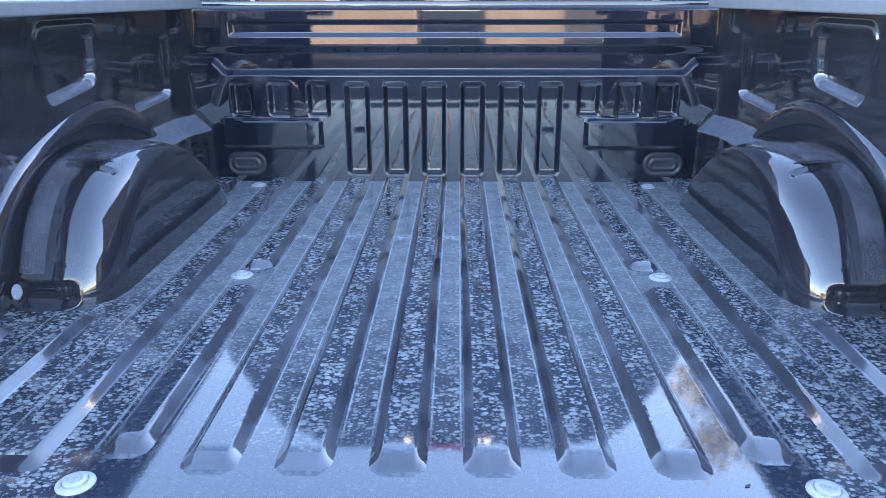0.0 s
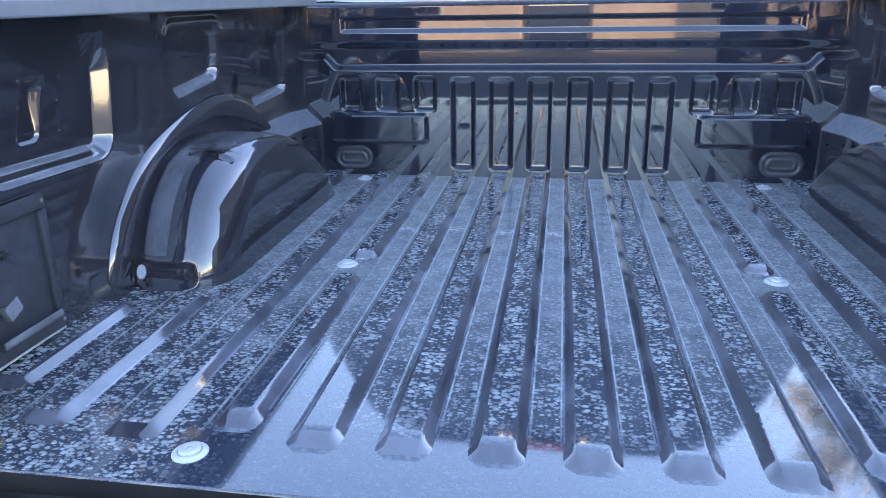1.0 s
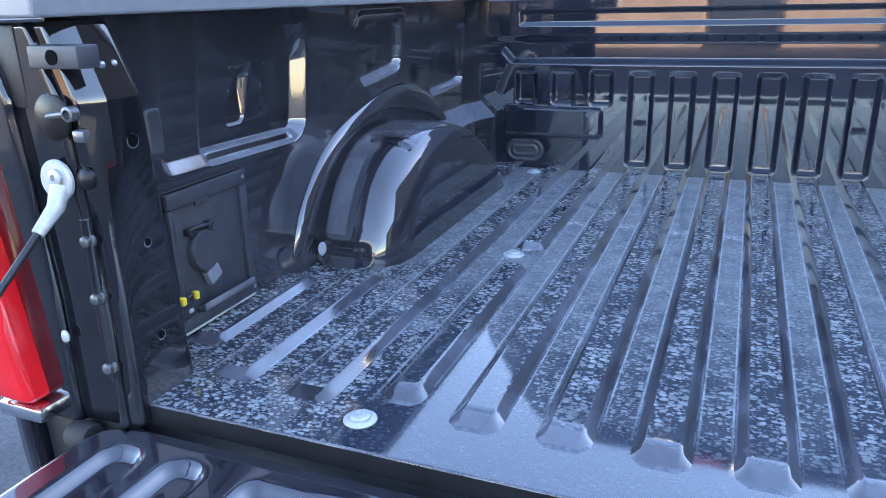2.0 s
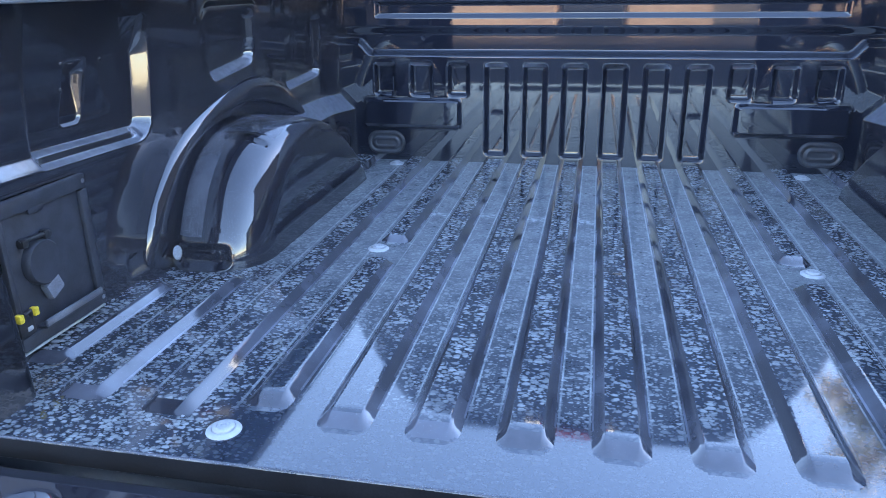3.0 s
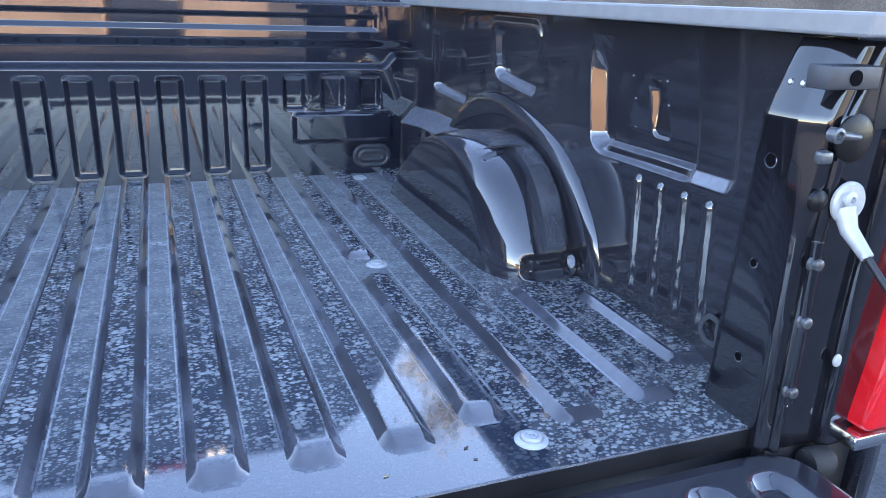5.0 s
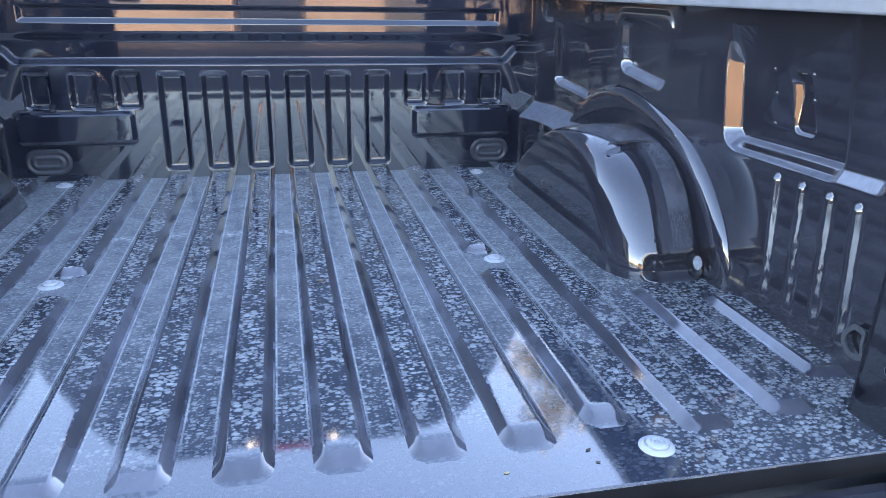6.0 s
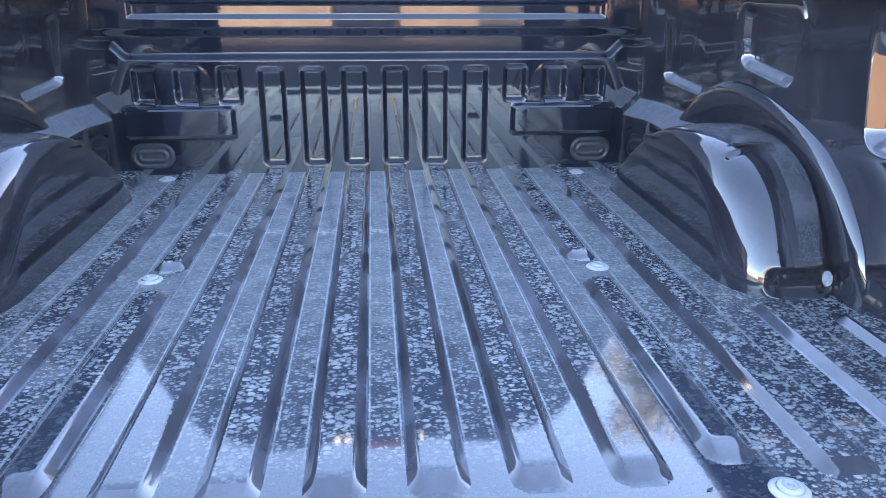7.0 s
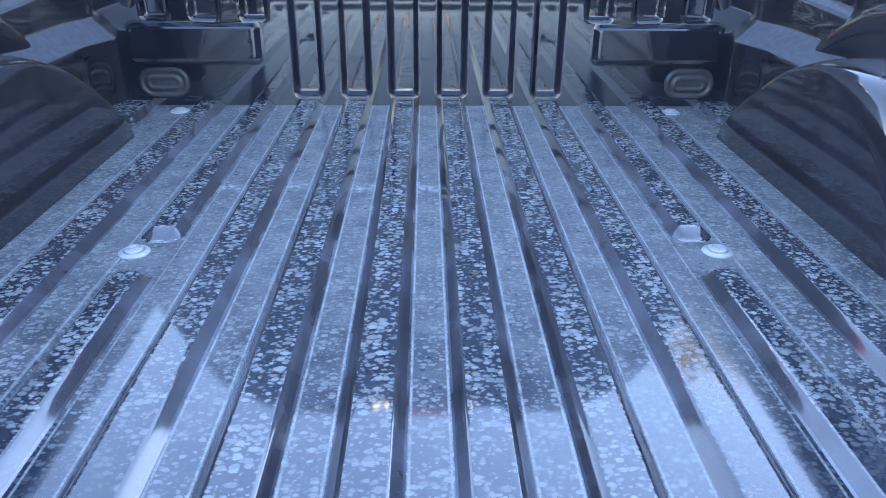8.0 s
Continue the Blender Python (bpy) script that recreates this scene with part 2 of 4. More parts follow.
M_SIDING_PALE = plain("pale_siding", (0.21, 0.20, 0.19), 0.7, grain=20, vary=0.1, bumpy=0.003)
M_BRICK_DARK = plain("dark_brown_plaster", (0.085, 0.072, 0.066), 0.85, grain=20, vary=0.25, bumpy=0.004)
M_SIDING_DULL = plain("dull_tan_siding", (0.52, 0.33, 0.19), 0.8, grain=20, vary=0.18, bumpy=0.004)
M_ROOF = plain("roof_shingle", (0.07, 0.065, 0.065), 0.85, grain=12, vary=0.3, bumpy=0.01)
M_TRIM = plain("white_trim", (0.75, 0.75, 0.74), 0.5, grain=40, vary=0.05)
M_DOOR = plain("dark_door", (0.03, 0.033, 0.045), 0.4, grain=30)
M_LEAF = plain("dry_leaf", (0.42, 0.35, 0.17), 0.7, grain=3, vary=0.4, bumpy=0.0)
M_BARK = plain("bark", (0.10, 0.075, 0.055), 0.9, grain=30, vary=0.35, bumpy=0.01)
M_GLASS = plain("dark_glass", (0.012, 0.014, 0.018), 0.03, vary=0.02, bumpy=0.0, Coat_Weight=0.5)
M_DIRT = plain("dirt", (0.12, 0.10, 0.075), 0.9, grain=300)


# ---------------------------------------------------------------- building helpers
def mesh_ob(name, bm, mats, parent=None, label="", smooth=True, angle=40):
    """Links a bmesh, or (vertices, faces), as one mesh object in world coordinates under its parent."""
    me = bpy.data.meshes.new(name)
    if isinstance(bm, tuple):
        me.from_pydata(bm[0], [], bm[1])
    else:
        bm.normal_update()
        bm.to_mesh(me)
        bm.free()
    for m in mats if isinstance(mats, (list, tuple)) else [mats]:
        me.materials.append(m)
    if smooth:
        me.polygons.foreach_set("use_smooth", [True] * len(me.polygons))
        me.set_sharp_from_angle(angle=radians(angle))
    ob = new(name, me)
    if parent:
        ob.parent = parent
        ob.matrix_parent_inverse = Matrix.Identity(4)
        base = Matrix.Identity(4)
        up = parent
        while up:
            base = up.matrix_basis @ base
            up = up.parent
        ob.matrix_basis = base.inverted()
    if label:
        ob["label"] = label
    return ob


def part(name, bm, material, parent, label="", **kw):
    return mesh_ob(name, bm, material, parent, label, **kw)


def thing(name, at, label, category, group="", kind=""):
    ob = new(name)
    ob.location = at
    return tagged(ob, label, category, group, kind)


def box(x0, x1, y0, y1, z0, z1, bevel=0.0, seg=2):
    bm = bmesh.new()
    bmesh.ops.create_cube(bm, size=1, matrix=Matrix.LocRotScale(((x0 + x1) / 2, (y0 + y1) / 2, (z0 + z1) / 2), None, (abs(x1 - x0), abs(y1 - y0), abs(z1 - z0))))
    if bevel:
        bmesh.ops.bevel(bm, geom=bm.edges[:], offset=bevel, segments=seg, affect="EDGES", profile=0.5)
    return bm


def add(bm, other):
    """Joins another bmesh into bm."""
    me = bpy.data.meshes.new("joined")
    other.to_mesh(me)
    other.free()
    bm.from_mesh(me)
    bpy.data.meshes.remove(me)
    return bm


def turned(profile, centre, axis=(0, 0, 1), steps=28):
    """A solid of revolution from (radius, height) pairs, round an axis through centre."""
    q = Vector(axis).to_track_quat("Z", "Y").to_matrix()
    vs, fs = [], []
    for r, h in profile:
        for k in range(steps):
            a = 2 * math.pi * k / steps
            vs.append(tuple(Vector(centre) + q @ Vector((r * math.cos(a), r * math.sin(a), h))))
    for i in range(len(profile) - 1):
        for k in range(steps):
            j = (k + 1) % steps
            fs.append((i * steps + k, i * steps + j, (i + 1) * steps + j, (i + 1) * steps + k))
    fs.append(tuple(range(steps - 1, -1, -1)))
    n = (len(profile) - 1) * steps
    fs.append(tuple(range(n, n + steps)))
    bm = bmesh.new()
    made = [bm.verts.new(v) for v in vs]
    for f in fs:
        bm.faces.new([made[i] for i in f])
    return bm


def rod(points, r, steps=10):
    """A round bar along a line of points."""
    bm = bmesh.new()
    rings = []
    pts = [Vector(p) for p in points]
    for i, p in enumerate(pts):
        d = (pts[min(i + 1, len(pts) - 1)] - pts[max(i - 1, 0)]).normalized()
        q = d.to_track_quat("Z", "Y").to_matrix()
        rr = r[i] if isinstance(r, (list, tuple)) else r
        rings.append([bm.verts.new(p + q @ Vector((rr * math.cos(2 * math.pi * k / steps), rr * math.sin(2 * math.pi * k / steps), 0))) for k in range(steps)])
    for a, b in zip(rings, rings[1:]):
        for k in range(steps):
            bm.faces.new((a[k], a[(k + 1) % steps], b[(k + 1) % steps], b[k]))
    bm.faces.new(rings[0][::-1])
    bm.faces.new(rings[-1])
    return bm


def grid(us, vs, place, keep=None, flip=False):
    """A sheet over the lines us and vs; place turns two arrays into x, y and z arrays."""
    U, V = np.meshgrid(us, vs, indexing="ij")
    X, Y, Z = place(U, V)
    n, m = U.shape
    pts = np.stack([np.broadcast_to(a, U.shape) for a in (X, Y, Z)], -1).reshape(-1, 3)
    I, J = np.meshgrid(np.arange(n - 1), np.arange(m - 1), indexing="ij")
    a = (I * m + J).ravel()
    quads = np.stack([a, a + m, a + m + 1, a + 1], -1)
    if flip:
        quads = quads[:, ::-1]
    if keep is not None:
        cu = (U[:-1, :-1] + U[1:, 1:]) / 2
        cv = (V[:-1, :-1] + V[1:, 1:]) / 2
        quads = quads[keep(cu, cv).ravel()]
    return pts.tolist(), quads.tolist()


def rrect(u, v, u0, u1, v0, v1, r):
    """Signed distance to a rounded rectangle, negative inside."""
    du = np.abs(u - (u0 + u1) / 2) - (u1 - u0) / 2 + r
    dv = np.abs(v - (v0 + v1) / 2) - (v1 - v0) / 2 + r
    return np.hypot(np.maximum(du, 0), np.maximum(dv, 0)) + np.minimum(np.maximum(du, dv), 0) - r


def step(x, a, b):
    t = np.clip((x - a) / (b - a), 0, 1)
    return t * t * (3 - 2 * t)


def soft(a):
    """A straight slope from 0 to 1 with rounded ends."""
    a = np.clip(a, 0, 1)
    return np.where(a < 0.2, a * a / 0.4, np.where(a > 0.8, 0.8 - (1 - a) ** 2 / 0.4, a - 0.1)) / 0.8


def inside(sd, w):
    """1 well inside an outline, 0 outside it, over a wall of width w."""
    return step(-sd, 0, w)


def thick(ob, t, offset=-1.0):
    md = ob.modifiers.new("thickness", "SOLIDIFY")
    md.thickness, md.offset = t, offset
    return ob


# ---------------------------------------------------------------- ground
GROUND = -0.90
gb = bmesh.new()
bmesh.ops.create_grid(gb, x_segments=40, y_segments=40, size=900, matrix=Matrix.Translation((0, 0, GROUND)))
tagged(mesh_ob("ground", gb, M_ASPHALT), "dark grey asphalt car park surface", "ground", kind="structure")

# ---------------------------------------------------------------- pickup truck
truck = thing("pickup_truck", (0, 0, GROUND), "black pickup truck, tailgate lowered, bed empty and frosted", "pickup truck")
YB, YR = 1.665, 0.02      # front wall of the bed, rear edge of its floor
PITCH = 0.122
LEAN = 0.05                # how far the sides lean in with height

# bed floor: a folded sheet with a rolled rear edge
floor = part("bed_floor", box(-0.885, 0.885, YR, YB + 0.03, -0.035, 0.0, 0.003, 3), [M_FLOOR, M_EDGE, M_PAINT_WET], truck, "black painted bed floor with frost and dried water spots", smooth=False)
for poly in floor.data.polygons:
    poly.material_index = 0 if poly.normal.z > 0.99 else 2 if poly.normal.z > 0.1 else 1


def ridge(x, y0, y1, half=0.0395, h=0.013, ramp0=0.05, ramp1=0.05, side=0.0195, open_front=False):
    """A raised rib of the floor with sloping sides and ramped, rounded ends."""
    xs = np.unique(np.concatenate([np.linspace(-half, half, 9), np.linspace(-half, -half + side * 1.15, 6), np.linspace(half - side * 1.15, half, 6)]))
    ends = [np.linspace(y0, y0 + ramp0 * 1.3, 16), np.linspace(y0, y1, 24)]
    if not open_front:
        ends.append(np.linspace(y1 - ramp1 * 1.3, y1, 14))
    ys = np.unique(np.round(np.concatenate(ends), 5))

    def place(u, v):
        far = y1 + (1.0 if open_front else 0.0)
        d = -rrect(u, v, -half, half, y0, far, 0.033)
        a = np.clip(d / side, 0, 1)
        a = np.where(a < 0.2, a * a / 0.4, np.where(a > 0.8, 0.8 - (1 - a) ** 2 / 0.4, a - 0.1)) / 0.8
        f = a * step(v, y0, y0 + ramp0) * step(-v, -far, -far + ramp1)
        return u + x, v, np.clip(f, 0, 1) * h - 0.0015 * (d <= 1e-6)

    vs, fs = grid(xs, ys, place)
    ob = part("ridge", (vs, fs), [M_RIDGE, M_RIDGE_WALL, M_RIM], floor, angle=180)
    for p in ob.data.polygons:
        zs = [vs[i][2] for i in p.vertices]
        low = max(zs) < h * 0.22 and p.center.y > y0 + 0.07
        p.material_index = 2 if low else 1 if p.normal.z < 0.965 and max(zs) - min(zs) > 1e-4 else 0
    return ob


for s in (-1, 1):
    for k in (0.5, 1.5, 2.5):
        ridge(s * PITCH * k, 0.103, YB - 0.002, open_front=True)
    ridge(s * 0.427, 0.135, 0.740, ramp1=0.02, half=0.036)
    ridge(s * 0.427, 0.835, YB - 0.002, ramp0=0.045, open_front=True, half=0.036)
    ridge(s * 0.560, 0.094, YB - 0.002, half=0.042, ramp0=0.045, side=0.021, open_front=True)
    ridge(s * 0.703, 0.108, 0.600, half=0.043, ramp0=0.045, ramp1=0.03, side=0.025)
    ridge(s * 0.832, 0.190, 0.545, half=0.045, ramp0=0.05, ramp1=0.03, side=0.025)
    ridge(s * 0.762, 1.490, YB - 0.002, half=0.070, ramp0=0.04, open_front=True)


def floor_bolt(x, y):
    w = part("mounting_washer", turned([(0.024, -0.0008), (0.0236, 0.0013), (0.022, 0.0026), (0.018, 0.0039), (0.0164, 0.0041), (0.0158, 0.0026), (0.0152, 0.0026), (0.0148, 0.0064), (0.0132, 0.0076), (0.0096, 0.008), (0.009, 0.0066), (0.008, 0.0066), (0.0074, 0.008), (0.0048, 0.008), (0.0042, 0.0051), (0.0008, 0.0051)], (x, y, 0), steps=36), M_BOLT, floor, "pale zinc mounting bolt")
    return w


for x, y in ((-0.452, 0.805), (0.450, 0.803), (-0.458, 0.087), (0.466, 0.087), (-0.622, 1.605), (0.617, 1.600)):
    floor_bolt(x, y)


# front wall of the bed
def front_wall(u, v):
    """Depth of the stamped sheet at width u and height v; more is nearer the cab."""
    y = np.full_like(u, YB)
    rise = 0.036 * step(np.abs(u), 0.712, 0.757)
    y = y + 0.030 * step(v, 0.336 + rise, 0.356 + rise)
    y = y - 0.010 * step(v, 0.40, 0.43)
    y = y + 0.010 * soft(-rrect(u, v, -0.700, 0.700, 0.452, 0.504, 0.008) / 0.014)
    y = y + 0.10 * step(v, 0.532, 0.556)
    for k in range(6):
        c = (k - 2.5) * PITCH
        y = y + 0.019 * inside(rrect(u, v, c - 0.039, c + 0.039, 0.021, 0.319, 0.017), 0.015)
    for s in (-1, 1):
        for a, b in ((0.391, 0.462), (0.510, 0.586), (0.632, 0.706)):
            y = y + 0.016 * inside(rrect(u, v, min(s * a, s * b), max(s * a, s * b), 0.211, 0.320, 0.014), 0.013)
        y = y - 0.018 * inside(rrect(u, v, min(s * 0.415, s * 0.745), max(s * 0.415, s * 0.745), 0.108, 0.208, 0.018), 0.014)
    return u, y, v


bulk = part("front_wall", grid(np.arange(-0.832, 0.8321, 0.004), np.unique(np.round(np.concatenate([np.arange(-0.01, 0.33, 0.004), np.arange(0.33, 0.53, 0.002), np.linspace(0.53, 0.56, 14)]), 4)), front_wall, flip=True), [M_FRONT, M_LEDGE], truck, "black gloss front wall of the bed with stamped slots")
for poly in bulk.data.polygons:
    if poly.normal.z > 0.3 and poly.center.z < 0.33:
        poly.material_index = 1
thick(bulk, 0.006, 1.0)
part("top_flange", box(-0.83, 0.83, YB + 0.075, YB + 0.115, 0.53, 0.5585, 0.003), M_PAINT, bulk)


def oval_plug(x):
    def place(u, v):
        d = rrect(u, v, x - 0.0665, x + 0.0665, 0.017, 0.099, 0.040)
        h = 0.007 * inside(d, 0.006) - 0.003 * inside(d + 0.012, 0.004) + 0.004 * inside(d + 0.020, 0.005) - 0.002 * inside(d + 0.030, 0.004)
        return u, YB - h + 0.001, v
    ob = part("oval_plug", grid(np.arange(x - 0.068, x + 0.0681, 0.002), np.arange(0.016, 0.1001, 0.002), place, lambda u, v: rrect(u, v, x - 0.0665, x + 0.0665, 0.017, 0.099, 0.040) < 0.001, flip=True), M_PLUG, bulk, "grey oval rubber plug")
    return thick(ob, 0.003, 1.0)


oval_plug(-0.671)
oval_plug(0.676)

# ---- sides of the bed
def smoothed(points, rounds=3):
    """A rounded line through the middle of a chain of points, ends kept."""
    pts = [np.array(q, float) for q in points]
    for _ in range(rounds):
        out = [pts[0]]
        for a, b in zip(pts, pts[1:]):
            out += [0.75 * a + 0.25 * b, 0.25 * a + 0.75 * b]
        pts = out + [pts[-1]]
    return pts


def dense(points, n):
    """The same line with n evenly counted points."""
    p = np.array(smoothed(points))
    k = np.linspace(0, len(p) - 1, n)
    return np.stack([np.interp(k, np.arange(len(p)), p[:, c]) for c in (0, 1)], -1)


def side_sheet(s):
    def pocket(d, w):
        return step(d, 0, w)

    def place(u, v):
        x = np.full_like(u, 0.855)
        x = x - LEAN * np.maximum(v - 0.27, 0)
        # long pocket, deepest along its ledge and fading out upwards
        fade = 1 - 0.82 * np.clip((v - 0.335) / 0.20, 0, 1) ** 1.3
        uu = u - 0.105 * (v - 0.33)
        tall = step(uu, 0.50, 0.612)
        fade = fade * (1 - tall) + (1 - 0.82 * np.clip((v - 0.440) / 0.07, 0, 1)) * tall
        d = -rrect(uu, v - 0.020 * (0.42 - u), 0.192, 0.636, 0.2785, 0.9, 0.044)
        # its ledge is a rolled lip, a flatter band and a crease; the rear end is a plain shallow slope
        roll = 0.42 * soft(d / 0.009) + 0.16 * np.clip((d - 0.006) / 0.018, 0, 1) + 0.42 * soft((d - 0.020) / 0.009)
        low = step(-v, -0.325, -0.305) * step(u, 0.312, 0.335) * step(-uu, -0.606, -0.580)
        x = x + fade * (soft(d / 0.027) * (1 - low) + roll * low) * (0.015 * step(u, 0.200, 0.226) + 0.016 * step(u, 0.314, 0.330))
        # upright slot in its back
        deep = np.clip(0.0095 + 0.22 * (v - 0.365), 0.0065, 0.018)
        x = x + deep * soft(-rrect(uu - 0.08 * (v - 0.36), v, 0.407, 0.464, 0.333, 0.9, 0.014) / (0.82 * deep)) * np.clip((0.440 - v) / 0.02, 0, 1)
        # window above the wheel, in a pressed frame
        x = x - 0.0045 * pocket(-rrect(u, v, 0.838, 1.142, 0.30, 0.526, 0.05), 0.014) * step(v, 0.40, 0.44)
        x = x + 0.024 * pocket(-rrect(u, v - 0.11 * (u - 0.98), 0.872, 1.108, 0.356, 0.500, 0.034), 0.024)
        # smaller hollow before it
        x = x + 0.022 * pocket(-rrect(u, v - 0.05 * (u - 1.43), 1.300, 1.570, 0.276, 0.478, 0.030), 0.024)
        x = x - 0.004 * pocket(-rrect(u, v, 1.395, 1.440, 0.33, 0.47, 0.02), 0.016)
        # short ribs under the rail
        for y in (0.823, 1.225, 1.292, 1.620):
            x = x - 0.007 * pocket(-rrect(u + 0.10 * (v - 0.50), v, y - 0.013, y + 0.013, 0.462, 0.9, 0.012), 0.012) * step(v, 0.465, 0.50)
        # broad skirt behind the arch, with a small hollow at its foot
        edge = np.interp(v, [0.0, 0.09, 0.127, 0.19, 0.25, 0.30], [0.476, 0.476, 0.488, 0.585, 0.70, 0.82])
        x = x - 0.0012 * step(u - edge, -0.020, 0.055) * step(-u, -1.0, -0.9) * step(-v, -0.31, -0.22)
        x = x + 0.004 * pocket(-rrect(u, v, 0.482, 0.552, 0.026, 0.078, 0.016), 0.016)
        # step low down before the wheelhouse
        x = x - 0.050 * np.clip((u - 1.10) / 0.05, 0, 1) * np.clip((0.217 - v) / 0.050, 0, 1)
        x = x - 0.030 * step(u, 1.54, 1.67)
        if s > 0:  # upright ribs, this side only
            for y in (0.441, 0.376, 0.310, 0.247):
                x = x - 0.008 * inside(rrect(u - 0.07 * (v - 0.15), v, y - 0.0125, y + 0.0125, 0.028, 0.268, 0.0125), 0.011)
        return s * x, u, v

    us = np.unique(np.round(np.concatenate([np.arange(0.03, 1.70, 0.0045), np.arange(0.39, 0.47, 0.002), np.arange(0.60, 0.64, 0.002)]), 4))
    vs = np.unique(np.round(np.concatenate([np.arange(-0.012, 0.553, 0.0045), np.arange(0.27, 0.39, 0.002)]), 4))
    ob = part("inner_side", grid(us, vs, place, flip=s > 0), M_WALL, truck, "black gloss inner bed side with stamped pockets", angle=75)
    for y, z in ((0.521, 0.437), (0.419, 0.438), (0.515, 0.395), (0.416, 0.396), (0.516, 0.341), (0.415, 0.342)):
        q = place(np.array([y]), np.array([z]))
        part("spot_weld", turned([(0.0045, -0.001), (0.0042, 0.0008), (0.0028, 0.0018), (0.0004, 0.0022)], (float(q[0][0]), y, z), (-s, 0, 0), 12), M_PAINT, ob)
    thick(ob, 0.004, -1.0)
    return ob


FLANGE = [(0.560, 0), (0.560, 0.050), (0.574, 0.098), (0.613, 0.150), (0.680, 0.212), (0.765, 0.258), (0.860, 0.288), (0.960, 0.312), (1.050, 0.326), (1.130, 0.325), (1.215, 0.305), (1.290, 0.272), (1.360, 0.232), (1.430, 0.165), (1.475, 0.085), (1.495, 0)]


def arch_flange(s):
    """The rolled lip where the wheelhouse meets the side."""
    cross = [tuple(q) for q in smoothed([(0.017, 0.858), (0.014, 0.853), (0.009, 0.847), (0.002, 0.842), (-0.005, 0.8385), (-0.014, 0.8370), (-0.030, 0.838), (-0.075, 0.845), (-0.14, 0.850)], 2)]
    line = dense(FLANGE, 110)
    run = np.gradient(line, axis=0)
    run /= np.linalg.norm(run, axis=1)[:, None]
    vs, fs, m = [], [], len(cross)
    for (y, z), (ty, tz) in zip(line, run):
        f = 0.3 + 0.7 * float(step(z, 0.02, 0.10))
        for r, x in cross:
            vs.append((s * (0.852 + (x - 0.852) * f), float(y - r * tz), max(-0.004, float(z + r * ty))))
    for i in range(len(line) - 1):
        for k in range(m - 1):
            q = (i * m + k, i * m + k + 1, (i + 1) * m + k + 1, (i + 1) * m + k)
            fs.append(q if s > 0 else q[::-1])
    return part("arch_flange", (vs, fs), M_PAINT, truck, "black gloss rolled arch lip", angle=70)


ARCH = [(0.608, 0), (0.610, 0.030), (0.620, 0.060), (0.646, 0.112), (0.690, 0.178), (0.745, 0.222), (0.800, 0.2475), (0.870, 0.262), (0.950, 0.264), (1.040, 0.256), (1.140, 0.230), (1.235, 0.183), (1.315, 0.118), (1.375, 0.045), (1.395, 0)]
ARCH_IN = [(0.735, 0), (0.735, 0.030), (0.742, 0.062), (0.766, 0.105), (0.810, 0.152), (0.855, 0.180), (0.905, 0.205), (0.955, 0.226), (1.005, 0.238), (1.070, 0.229), (1.150, 0.192), (1.235, 0.142), (1.312, 0.090), (1.372, 0.040), (1.395, 0)]


